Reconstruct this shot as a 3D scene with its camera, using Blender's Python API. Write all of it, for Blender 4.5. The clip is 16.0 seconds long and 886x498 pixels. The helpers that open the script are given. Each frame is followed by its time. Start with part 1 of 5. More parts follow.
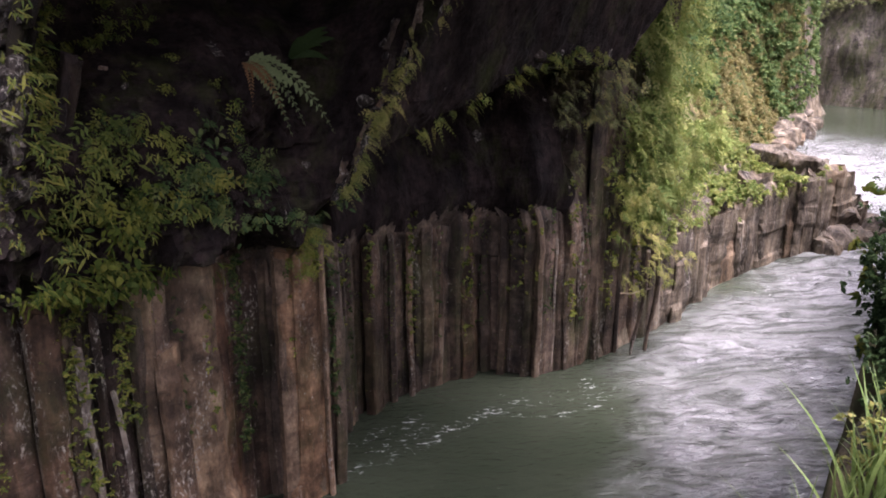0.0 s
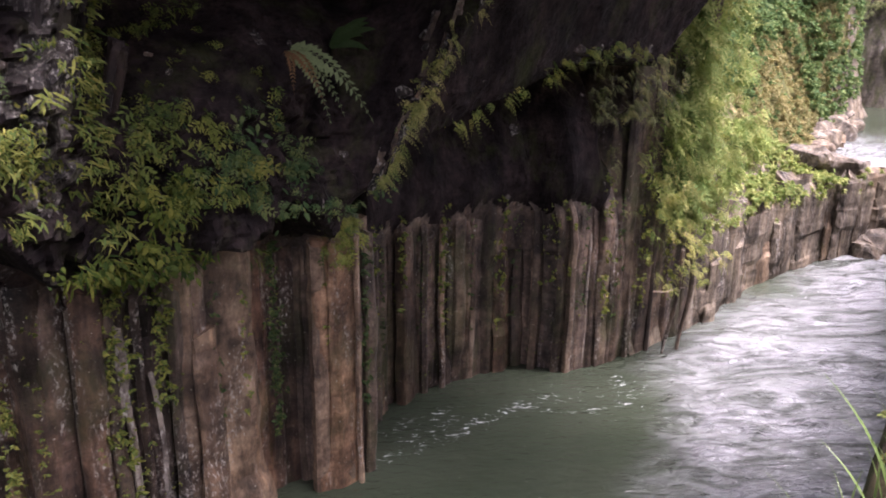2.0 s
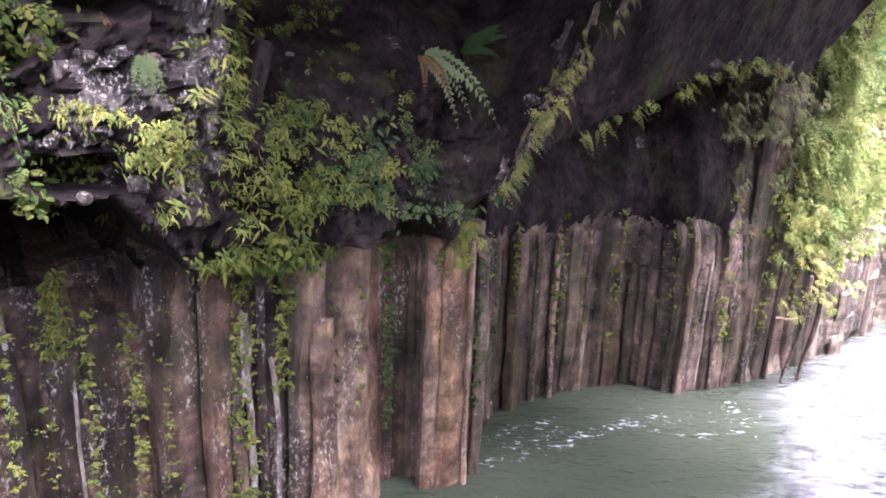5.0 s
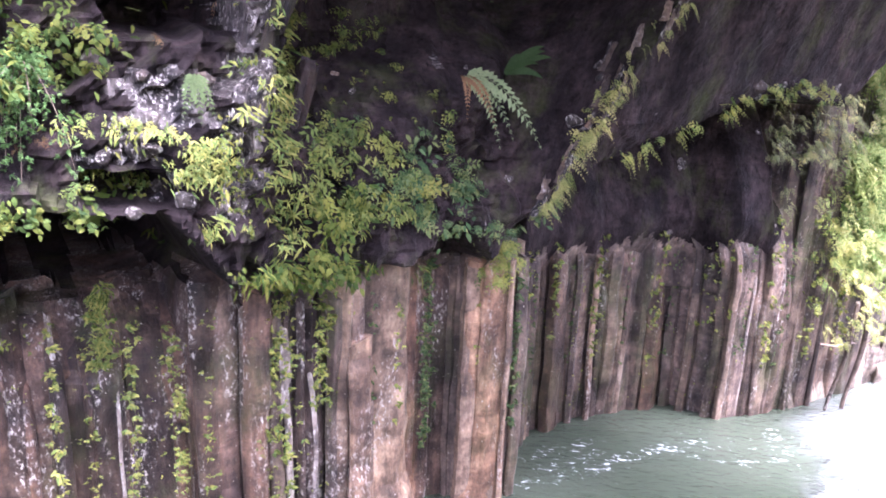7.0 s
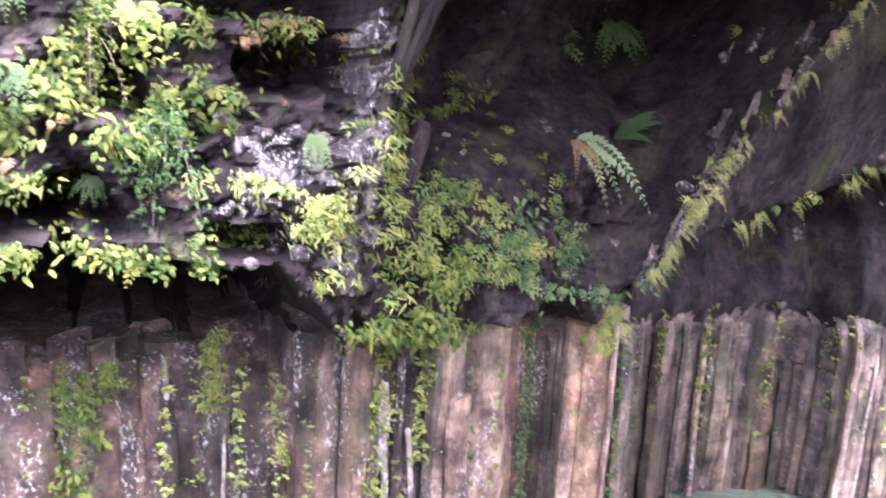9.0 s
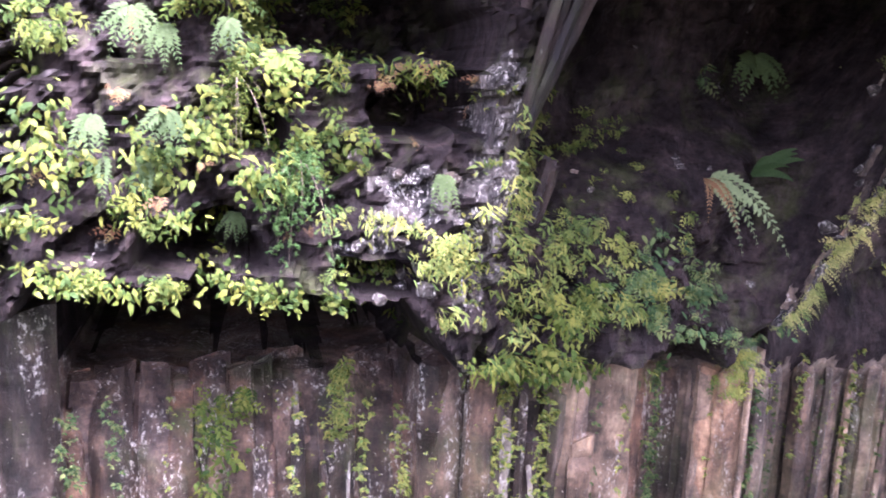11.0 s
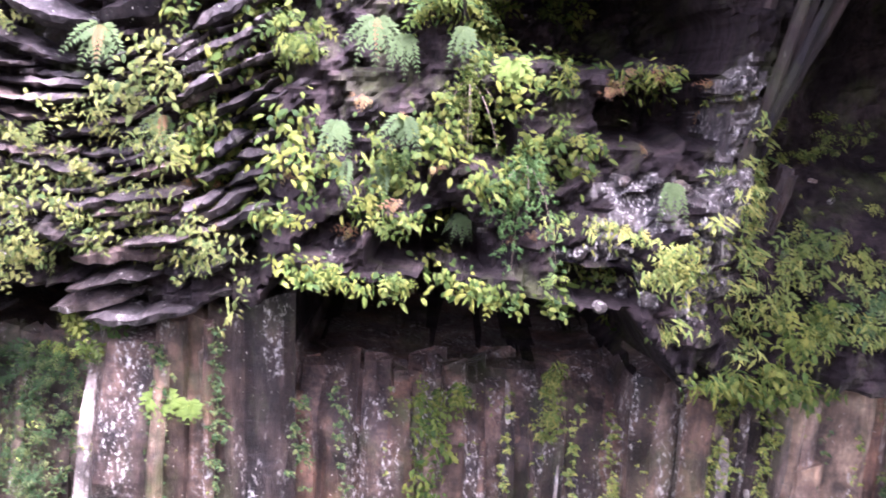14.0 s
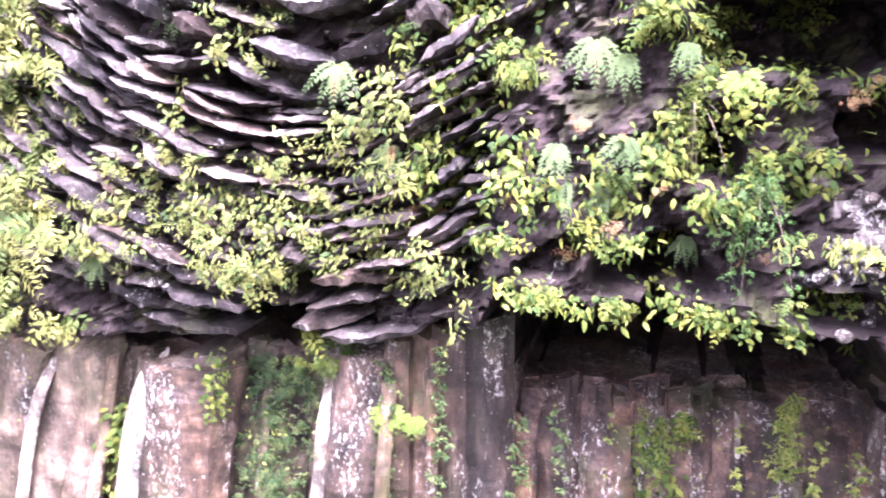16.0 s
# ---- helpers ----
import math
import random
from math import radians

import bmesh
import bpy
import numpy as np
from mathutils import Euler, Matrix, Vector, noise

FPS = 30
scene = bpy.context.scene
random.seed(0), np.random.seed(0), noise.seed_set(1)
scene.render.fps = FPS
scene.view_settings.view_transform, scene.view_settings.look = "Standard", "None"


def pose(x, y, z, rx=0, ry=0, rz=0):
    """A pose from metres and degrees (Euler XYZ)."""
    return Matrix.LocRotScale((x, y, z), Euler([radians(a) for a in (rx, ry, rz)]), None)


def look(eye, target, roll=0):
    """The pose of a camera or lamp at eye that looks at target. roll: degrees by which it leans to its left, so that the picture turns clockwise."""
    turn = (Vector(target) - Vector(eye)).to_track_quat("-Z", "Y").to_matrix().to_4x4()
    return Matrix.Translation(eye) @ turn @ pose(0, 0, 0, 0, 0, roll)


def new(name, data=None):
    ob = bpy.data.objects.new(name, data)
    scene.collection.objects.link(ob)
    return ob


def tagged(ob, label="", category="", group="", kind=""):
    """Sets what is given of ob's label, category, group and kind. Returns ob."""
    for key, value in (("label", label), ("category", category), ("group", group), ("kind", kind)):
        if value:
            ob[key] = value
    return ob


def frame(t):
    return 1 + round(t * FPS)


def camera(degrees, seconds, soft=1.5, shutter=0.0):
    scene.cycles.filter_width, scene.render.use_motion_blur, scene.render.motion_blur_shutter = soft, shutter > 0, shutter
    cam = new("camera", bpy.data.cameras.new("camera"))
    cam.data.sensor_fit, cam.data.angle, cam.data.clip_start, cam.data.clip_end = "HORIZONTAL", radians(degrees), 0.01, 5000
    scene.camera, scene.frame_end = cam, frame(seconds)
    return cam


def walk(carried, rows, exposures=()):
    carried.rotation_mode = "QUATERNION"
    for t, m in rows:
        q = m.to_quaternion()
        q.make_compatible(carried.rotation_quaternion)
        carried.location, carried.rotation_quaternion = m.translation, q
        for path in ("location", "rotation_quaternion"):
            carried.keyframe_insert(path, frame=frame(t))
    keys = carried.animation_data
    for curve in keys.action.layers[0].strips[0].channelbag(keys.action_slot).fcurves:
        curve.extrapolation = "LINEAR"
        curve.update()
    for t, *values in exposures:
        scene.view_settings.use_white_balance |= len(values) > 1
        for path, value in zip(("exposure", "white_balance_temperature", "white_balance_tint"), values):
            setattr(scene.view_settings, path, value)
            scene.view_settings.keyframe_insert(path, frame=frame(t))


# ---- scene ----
cam = camera(57.14, 16.0, soft=1.8, shutter=0.5)
PATH = [
    (0.0, -0.000, 0.000, 6.000, 73.00, 0.00, 0.00),
    (0.5, -0.008, -0.015, 6.000, 72.90, 0.01, -0.40),
    (1.0, -0.023, -0.021, 5.991, 72.55, -0.51, 0.90),
    (1.5, -0.036, -0.023, 5.990, 72.19, -0.95, 1.37),
    (2.0, -0.055, -0.035, 5.974, 72.62, -0.79, 2.43),
    (2.5, -0.070, -0.046, 5.983, 72.37, -0.56, 3.59),
    (3.0, -0.086, -0.055, 5.992, 72.42, -0.66, 4.84),
    (3.5, -0.092, -0.065, 6.004, 72.50, -1.52, 5.96),
    (4.0, -0.093, -0.075, 5.999, 72.23, -2.19, 8.15),
    (4.2, -0.099, -0.081, 6.002, 72.42, -2.24, 9.08),
    (6.3, -0.156, -0.094, 6.040, 72.85, -2.45, 12.41),
    (6.5, -0.160, -0.100, 6.043, 73.25, -2.58, 12.88),
    (7.0, -0.169, -0.102, 6.037, 73.74, -2.45, 13.73),
    (7.5, -0.169, -0.110, 6.035, 74.74, -2.53, 14.66),
    (8.0, -0.193, -0.117, 6.047, 75.61, -2.97, 16.04),
    (8.5, -0.201, -0.131, 6.061, 76.64, -3.03, 17.89),
    (9.0, -0.202, -0.156, 6.081, 77.36, -3.10, 21.16),
    (9.2, -0.199, -0.163, 6.099, 77.88, -2.88, 22.69),
    (11.3, -0.183, -0.168, 6.251, 78.58, -2.79, 31.94),
    (11.5, -0.187, -0.174, 6.262, 78.67, -2.99, 33.39),
    (12.0, -0.229, -0.197, 6.269, 78.01, -3.01, 36.43),
    (12.5, -0.262, -0.223, 6.275, 76.92, -3.19, 38.16),
    (13.0, -0.287, -0.254, 6.276, 76.39, -3.31, 39.46),
    (13.5, -0.311, -0.289, 6.280, 77.16, -2.54, 41.92),
    (14.0, -0.316, -0.306, 6.283, 77.85, -2.04, 44.38),
    (14.5, -0.314, -0.307, 6.277, 78.83, -1.87, 48.71),
    (15.0, -0.319, -0.316, 6.280, 78.82, -1.33, 53.74),
    (15.5, -0.324, -0.337, 6.282, 79.18, 0.13, 56.16),
    (16.0, -0.330, -0.351, 6.292, 79.30, 1.02, 59.06),
]
EXPOSURES = [(0.0, 1.55, 6150, 33), (4.2, 2.8, 5850, 38), (6.5, 3.8, 5400, 41), (9.0, 4.4, 5400, 41), (12.5, 3.85, 5450, 43), (14.0, 3.75, 5450, 44), (16.0, 4.35, 5550, 43)]
walk(cam, [(t, pose(x, y, z, a, b, c)) for t, x, y, z, a, b, c in PATH], EXPOSURES)

# ---- light: bright overcast sky over an open gorge, weak soft sun ----
SUN_UP, SUN_ROUND = radians(68), radians(98)
world = bpy.data.worlds.new("sky")
scene.world = world
world.use_nodes = True
wn = world.node_tree.nodes
sky = wn.new("ShaderNodeTexSky")
sky.sky_type, sky.sun_disc = "NISHITA", False
sky.sun_elevation, sky.sun_rotation = SUN_UP, SUN_ROUND
sky.air_density, sky.dust_density, sky.ozone_density = 1.0, 7.0, 1.0
pale = wn.new("ShaderNodeHueSaturation")
pale.inputs["Saturation"].default_value = 0.25
world.node_tree.links.new(sky.outputs[0], pale.inputs["Color"])
world.node_tree.links.new(pale.outputs[0], wn["Background"].inputs[0])
wn["Background"].inputs[1].default_value = 0.15
sun_data = bpy.data.lights.new("sun", "SUN")
sun_data.energy, sun_data.angle, sun_data.color = 2.3, radians(30), (1.0, 0.96, 0.88)
sun = new("sun", sun_data)
sun_way = Vector((math.sin(SUN_ROUND) * math.cos(SUN_UP), math.cos(SUN_ROUND) * math.cos(SUN_UP), math.sin(SUN_UP)))
sun.matrix_world = look(sun_way * 60, (0, 0, 0))

# ---- the cliff's own axes: u along it, o out of it towards the river, z up ----
ALONG = np.array([math.sqrt(0.5), math.sqrt(0.5), 0.0])
INTO = np.array([-math.sqrt(0.5), math.sqrt(0.5), 0.0])
FACE = 7.5


def place(u, o, z):
    """World points from cliff coordinates (arrays or numbers)."""
    u, o, z = np.broadcast_arrays(np.asarray(u, float), np.asarray(o, float), np.asarray(z, float))
    p = u[..., None] * ALONG + (FACE - o)[..., None] * INTO
    p[..., 2] = z
    return p


def smooth(a, b, x):
    t = np.clip((np.asarray(x, float) - a) / (b - a), 0, 1)
    return t * t * (3 - 2 * t)


# ---- noise on arrays ----
_rs = np.random.RandomState(7)
_perm = _rs.permutation(4096)
_vals = _rs.rand(4096)


def _hash(*k):
    h = np.zeros_like(k[0])
    for a in k:
        h = _perm[(h + a) & 4095]
    return h


def vnoise(x, y, z=0.0):
    """Smooth value noise, -1 to 1."""
    x, y, z = np.broadcast_arrays(np.asarray(x, float), np.asarray(y, float), np.asarray(z, float))
    i, j, k = np.floor(x).astype(int), np.floor(y).astype(int), np.floor(z).astype(int)
    a, b, c = x - i, y - j, z - k
    a, b, c = (t * t * (3 - 2 * t) for t in (a, b, c))
    out = 0
    for di in (0, 1):
        for dj in (0, 1):
            for dk in (0, 1):
                w = (a if di else 1 - a) * (b if dj else 1 - b) * (c if dk else 1 - c)
                out = out + w * _vals[_hash(i + di, j + dj, k + dk)]
    return out * 2 - 1


def fbm(x, y, z=0.0, octaves=4):
    out, amp = 0, 1.0
    for n in range(octaves):
        out = out + amp * vnoise(np.asarray(x) * 2 ** n + 17 * n, np.asarray(y) * 2 ** n + 5 * n, np.asarray(z) * 2 ** n)
        amp *= 0.5
    return out


def facets(x, y, seed=0, tilt=0.8):
    """Broken planar facets: each cell has a level and a slope of its own."""
    x, y = np.broadcast_arrays(np.asarray(x, float), np.asarray(y, float))
    i, j = np.floor(x).astype(int), np.floor(y).astype(int)
    best, out = np.full(x.shape, 9.0), np.zeros(x.shape)
    for di in (-1, 0, 1):
        for dj in (-1, 0, 1):
            h = _hash(i + di + seed, j + dj)
            cx, cy = i + di + _vals[h], j + dj + _vals[(h + 711) & 4095]
            dx, dy = x - cx, y - cy
            d = dx * dx + dy * dy
            lev = _vals[(h + 1313) & 4095] * 2 - 1 + tilt * ((_vals[(h + 99) & 4095] - 0.5) * 2 * dx + (_vals[(h + 517) & 4095] - 0.5) * 2 * dy)
            near = d < best
            best, out = np.where(near, d, best), np.where(near, lev, out)
    return out


# ---- materials ----
def nodes_of(name):
    m = bpy.data.materials.new(name)
    m.use_nodes = True
    nt = m.node_tree
    return m, nt, nt.nodes["Principled BSDF"]


def ramp(nt, src, stops):
    r = nt.nodes.new("ShaderNodeValToRGB")
    el = r.color_ramp.elements
    while len(el) < len(stops):
        el.new(0.5)
    for e, (pos, col) in zip(el, stops):
        e.position, e.color = pos, (*col, 1)
    nt.links.new(src, r.inputs[0])
    return r.outputs[0]


def noise_tex(nt, scale, stretch=(1, 1, 1), detail=5.0, rough=0.6, offset=None):
    """A noise over world position; offset: a socket that shifts it."""
    geo = nt.nodes.new("ShaderNodeNewGeometry")
    mp = nt.nodes.new("ShaderNodeMapping")
    mp.inputs["Scale"].default_value = stretch
    nt.links.new(geo.outputs["Position"], mp.inputs["Vector"])
    if offset is not None:
        nt.links.new(offset, mp.inputs["Location"])
    n = nt.nodes.new("ShaderNodeTexNoise")
    n.inputs["Scale"].default_value, n.inputs["Detail"].default_value, n.inputs["Roughness"].default_value = scale, detail, rough
    nt.links.new(mp.outputs[0], n.inputs["Vector"])
    return n.outputs["Fac"]


def mixc(nt, fac, a, b, mode="MIX"):
    m = nt.nodes.new("ShaderNodeMix")
    m.data_type, m.blend_type = "RGBA", mode
    for sock, v in ((m.inputs[0], fac), (m.inputs[6], a), (m.inputs[7], b)):
        if isinstance(v, bpy.types.NodeSocket):
            nt.links.new(v, sock)
        elif isinstance(v, (int, float)):
            sock.default_value = v
        else:
            sock.default_value = (*v, 1)
    return m.outputs[2]


def bumped(nt, bsdf, height, strength, dist):
    b = nt.nodes.new("ShaderNodeBump")
    b.inputs["Strength"].default_value, b.inputs["Distance"].default_value = strength, dist
    nt.links.new(height, b.inputs["Height"])
    nt.links.new(b.outputs[0], bsdf.inputs["Normal"])


BLACK, WHITE = (0, 0, 0), (1, 1, 1)


def rock(name, dark, mid, light, lichen=0.5, moss=0.3, upright=0.18, gloss=0.55, lichen_size=20.0, lines=0.7, vary=1.0, shine=0.3, runs=0.0):
    """Weathered basalt: streaked browns, pale lichen flecks, thin moss."""
    m, nt, bsdf = nodes_of(name)
    info = nt.nodes.new("ShaderNodeObjectInfo")
    streak = noise_tex(nt, 3.2, (1, 1, upright), 7.0, 0.62)
    col = ramp(nt, streak, [(0.34, dark), (0.52, mid), (0.7, light)])
    grain = noise_tex(nt, 24.0, (1, 1, 0.7), 6.0, 0.7)
    col = mixc(nt, 0.6, col, ramp(nt, grain, [(0.28, (0.35, 0.34, 0.33)), (0.7, (1.35, 1.3, 1.28))]), "MULTIPLY")
    crack = noise_tex(nt, 13.0, (1, 1, upright * 0.5), 6.0, 0.65)
    col = mixc(nt, lines, col, ramp(nt, crack, [(0.36, (0.3, 0.28, 0.27)), (0.46, (1, 1, 1)), (0.6, (1.1, 1.08, 1.06)), (0.72, (1.6, 1.5, 1.42))]), "MULTIPLY")
    cross = noise_tex(nt, 5.0, (0.45, 0.45, 1.7), 7.0, 0.7)
    col = mixc(nt, 0.55, col, ramp(nt, cross, [(0.36, (0.35, 0.33, 0.32)), (0.48, WHITE), (0.64, (1.1, 1.08, 1.05)), (0.74, (1.5, 1.42, 1.35))]), "MULTIPLY")
    if runs:
        trickle = noise_tex(nt, 11.0, (1, 1, 0.035), 5.0, 0.6)
        col = mixc(nt, runs, col, ramp(nt, trickle, [(0.3, (0.42, 0.38, 0.36)), (0.46, WHITE), (0.56, (1.05, 1.02, 1.0)), (0.7, (1.65, 1.5, 1.38))]), "MULTIPLY")
    stain = noise_tex(nt, 1.5, (1, 1, 0.5), 6.0, 0.7)
    col = mixc(nt, 0.85, col, ramp(nt, stain, [(0.36, (0.3, 0.29, 0.3)), (0.5, (0.95, 0.93, 0.9)), (0.66, (1.5, 1.42, 1.32))]), "MULTIPLY")
    tone = nt.nodes.new("ShaderNodeMapRange")
    tone.inputs["To Min"].default_value, tone.inputs["To Max"].default_value = 1 - 0.45 * vary, 1 + 0.4 * vary
    nt.links.new(info.outputs["Random"], tone.inputs["Value"])
    tint = nt.nodes.new("ShaderNodeCombineColor")
    for k in range(3):
        nt.links.new(tone.outputs[0], tint.inputs[k])
    col = mixc(nt, 1.0, col, tint.outputs[0], "MULTIPLY")
    pick = nt.nodes.new("ShaderNodeMath")
    pick.operation = "FRACT"
    spin = nt.nodes.new("ShaderNodeMath")
    spin.operation = "MULTIPLY"
    spin.inputs[1].default_value = 7.31
    nt.links.new(info.outputs["Random"], spin.inputs[0])
    nt.links.new(spin.outputs[0], pick.inputs[0])
    col = mixc(nt, 1.0, col, ramp(nt, pick.outputs[0], [(0.0, (0.84, 0.84, 0.88)), (0.35, (0.95, 0.92, 0.9)), (0.7, (1.0, 0.98, 0.95)), (1.0, (1.2, 1.0, 0.85))]), "MULTIPLY")
    ms = ramp(nt, noise_tex(nt, 1.7, (1, 1, 0.5), 6.0, 0.7), [(0.62 - 0.2 * moss, BLACK), (0.75, WHITE)])
    col = mixc(nt, mixc(nt, 1.0, ms, (moss, moss, moss), "MULTIPLY"), col, (0.07, 0.085, 0.025))
    patch = ramp(nt, noise_tex(nt, 2.8, (1, 1, 0.16), 4.0, 0.6), [(0.64 - 0.18 * lichen, BLACK), (0.72 - 0.18 * lichen, WHITE)])
    fleck = ramp(nt, noise_tex(nt, lichen_size, (1, 1, 0.55), 7.0, 0.75), [(0.53, BLACK), (0.62, WHITE)])
    col = mixc(nt, mixc(nt, 1.0, patch, fleck, "MULTIPLY"), col, (0.42, 0.39, 0.34))
    dots = ramp(nt, noise_tex(nt, 34.0, (1, 1, 0.7), 2.0, 0.5), [(0.71 if lichen > 0.2 else 0.8, BLACK), (0.75 if lichen > 0.2 else 0.85, WHITE)])
    col = mixc(nt, dots, col, (0.42, 0.4, 0.33))
    nt.links.new(col, bsdf.inputs["Base Color"])
    wet = ramp(nt, noise_tex(nt, 2.3, (1, 1, 0.3), 4.0), [(0.35, (gloss - 0.2,) * 3), (0.65, (gloss + 0.25,) * 3)])
    nt.links.new(wet, bsdf.inputs["Roughness"])
    bsdf.inputs["Specular IOR Level"].default_value = shine
    bumped(nt, bsdf, mixc(nt, 0.3, mixc(nt, 0.45, mixc(nt, 0.5, grain, streak), crack), cross), 1.0, 0.08)
    return m


def leaf(name, shades, through_light=0.4, rough=0.75):
    """Leaves: a colour for each leaf, a little light comes through."""
    m, nt, bsdf = nodes_of(name)
    geo = nt.nodes.new("ShaderNodeNewGeometry")
    stops = [(i / (len(shades) - 1), s) for i, s in enumerate(shades)]
    col = ramp(nt, geo.outputs["Random Per Island"], stops)
    big = ramp(nt, noise_tex(nt, 1.3, (1, 1, 1), 3.0), [(0.3, (0.6, 0.66, 0.6)), (0.7, (1.25, 1.2, 1.1))])
    col = mixc(nt, 1.0, col, big, "MULTIPLY")
    fine = ramp(nt, noise_tex(nt, 60.0, (1, 1, 1), 3.0), [(0.3, (0.75, 0.78, 0.75)), (0.7, (1.2, 1.15, 1.1))])
    col = mixc(nt, 1.0, col, fine, "MULTIPLY")
    nt.links.new(col, bsdf.inputs["Base Color"])
    bsdf.inputs["Roughness"].default_value = rough
    bsdf.inputs["Specular IOR Level"].default_value = 0.18
    tr = nt.nodes.new("ShaderNodeBsdfTranslucent")
    nt.links.new(col, tr.inputs["Color"])
    mx = nt.nodes.new("ShaderNodeMixShader")
    mx.inputs[0].default_value = through_light
    nt.links.new(bsdf.outputs[0], mx.inputs[1])
    nt.links.new(tr.outputs[0], mx.inputs[2])
    nt.links.new(mx.outputs[0], nt.nodes["Material Output"].inputs[0])
    return m


M_COLUMN = rock("brown_basalt", (0.03, 0.0225, 0.018), (0.102, 0.079, 0.061), (0.238, 0.187, 0.142), 0.42, 0.65, 0.85, 0.55, 24.0, 0.3, runs=0.6)
M_MAROON = rock("maroon_basalt", (0.02, 0.0142, 0.0112), (0.072, 0.049, 0.0365), (0.18, 0.128, 0.093), 0.8, 0.55, 0.8, 0.5, 24.0, 0.3, runs=0.65)
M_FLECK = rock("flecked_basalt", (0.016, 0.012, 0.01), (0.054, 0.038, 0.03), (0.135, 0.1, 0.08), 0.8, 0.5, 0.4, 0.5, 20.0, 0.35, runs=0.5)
M_RIB = rock("pale_rib", (0.045, 0.035, 0.027), (0.17, 0.13, 0.095), (0.38, 0.32, 0.25), 0.8, 0.35, 0.4, 0.6, 24.0, 0.3)
# Dark overhang rock; shade of slot and cave is also put into it.
M_CLIFF = rock("dark_shaded_basalt", (0.012, 0.0093, 0.009), (0.023, 0.0177, 0.0168), (0.046, 0.035, 0.0325), -0.6, 0.5, 0.7, 0.8, shine=0.1)
M_SHEET = rock("umber_basalt", (0.012, 0.0085, 0.007), (0.032, 0.022, 0.018), (0.075, 0.055, 0.045), 0.15, 0.4, 0.3)
M_TAN = rock("tan_basalt", (0.065, 0.046, 0.031), (0.205, 0.15, 0.104), (0.4, 0.315, 0.225), 0.6, 0.5, 0.85, 0.6, 24.0, 0.3, 0.4, runs=0.55)
M_STREAK = rock("lichen_streak", (0.05, 0.042, 0.035), (0.24, 0.21, 0.18), (0.55, 0.52, 0.47), 2.4, 0.4, 0.4, 0.65, 15.0, 0.5, 0.2)
M_SLAB = rock("grey_basalt", (0.019, 0.0163, 0.0165), (0.05, 0.044, 0.043), (0.112, 0.101, 0.098), 0.45, 0.3, 0.8, 0.7, shine=0.12)
M_LICHEN = rock("lichen_rock", (0.014, 0.0115, 0.0105), (0.045, 0.038, 0.032), (0.17, 0.155, 0.135), 1.5, 0.25, 0.8, 0.6, 24.0)
M_BANK = rock("pale_basalt", (0.05, 0.042, 0.031), (0.165, 0.142, 0.108), (0.34, 0.305, 0.245), 0.5, 0.3, 0.4, 0.7, 20.0, 0.8, 0.3)
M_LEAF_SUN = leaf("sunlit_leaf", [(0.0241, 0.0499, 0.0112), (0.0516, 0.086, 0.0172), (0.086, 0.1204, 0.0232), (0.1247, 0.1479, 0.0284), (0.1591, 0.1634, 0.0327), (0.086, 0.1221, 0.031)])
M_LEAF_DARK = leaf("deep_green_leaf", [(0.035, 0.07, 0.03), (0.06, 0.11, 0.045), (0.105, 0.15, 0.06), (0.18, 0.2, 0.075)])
M_LEAF_MOSS = leaf("moss_leaf", [(0.06, 0.1, 0.028), (0.18, 0.22, 0.055), (0.3, 0.31, 0.085), (0.14, 0.22, 0.07), (0.36, 0.34, 0.095), (0.09, 0.14, 0.04)])
M_LEAF_FERN = leaf("fern_leaf", [(0.045, 0.08, 0.03), (0.068, 0.104, 0.042), (0.1, 0.136, 0.058)])
M_LEAF_DRY = leaf("dry_leaf", [(0.13, 0.065, 0.035), (0.19, 0.11, 0.06), (0.18, 0.145, 0.06)])
M_LEAF_GOLD = leaf("slope_leaf", [(0.16, 0.2, 0.06), (0.25, 0.28, 0.09), (0.36, 0.35, 0.12), (0.42, 0.38, 0.16), (0.22, 0.26, 0.09)], 0.4)
# Sunlit haze is put into this leaf colour, paler than real foliage.
M_LEAF_SUNHAZE = leaf("sunhazed_leaf", [(0.15, 0.23, 0.07), (0.24, 0.31, 0.1), (0.34, 0.39, 0.14), (0.43, 0.44, 0.18)], 0.5)
M_LEAF_LIME = leaf("lime_leaf", [(0.0336, 0.0588, 0.0168), (0.0756, 0.0966, 0.0252), (0.1218, 0.1344, 0.0378), (0.168, 0.168, 0.0521), (0.1008, 0.126, 0.0378)])
M_LEAF_BANK = leaf("fernbank_leaf", [(0.045, 0.075, 0.02), (0.1, 0.14, 0.036), (0.17, 0.2, 0.05), (0.25, 0.26, 0.07), (0.12, 0.17, 0.05), (0.2, 0.2, 0.055)])
M_LEAF_ASH = leaf("ashen_leaf", [(0.09, 0.11, 0.055), (0.16, 0.18, 0.085), (0.25, 0.26, 0.13), (0.33, 0.3, 0.12)])
M_LEAF_STRAW = leaf("straw_leaf", [(0.16, 0.15, 0.06), (0.27, 0.24, 0.11), (0.36, 0.31, 0.16), (0.2, 0.21, 0.08)], 0.4)
M_LEAF_LOBE = leaf("lobed_leaf", [(0.08, 0.13, 0.03), (0.11, 0.165, 0.036), (0.15, 0.2, 0.045)], 0.4)
M_LEAF_PALE = leaf("pale_fern_leaf", [(0.12, 0.17, 0.085), (0.18, 0.235, 0.12), (0.25, 0.3, 0.165)])
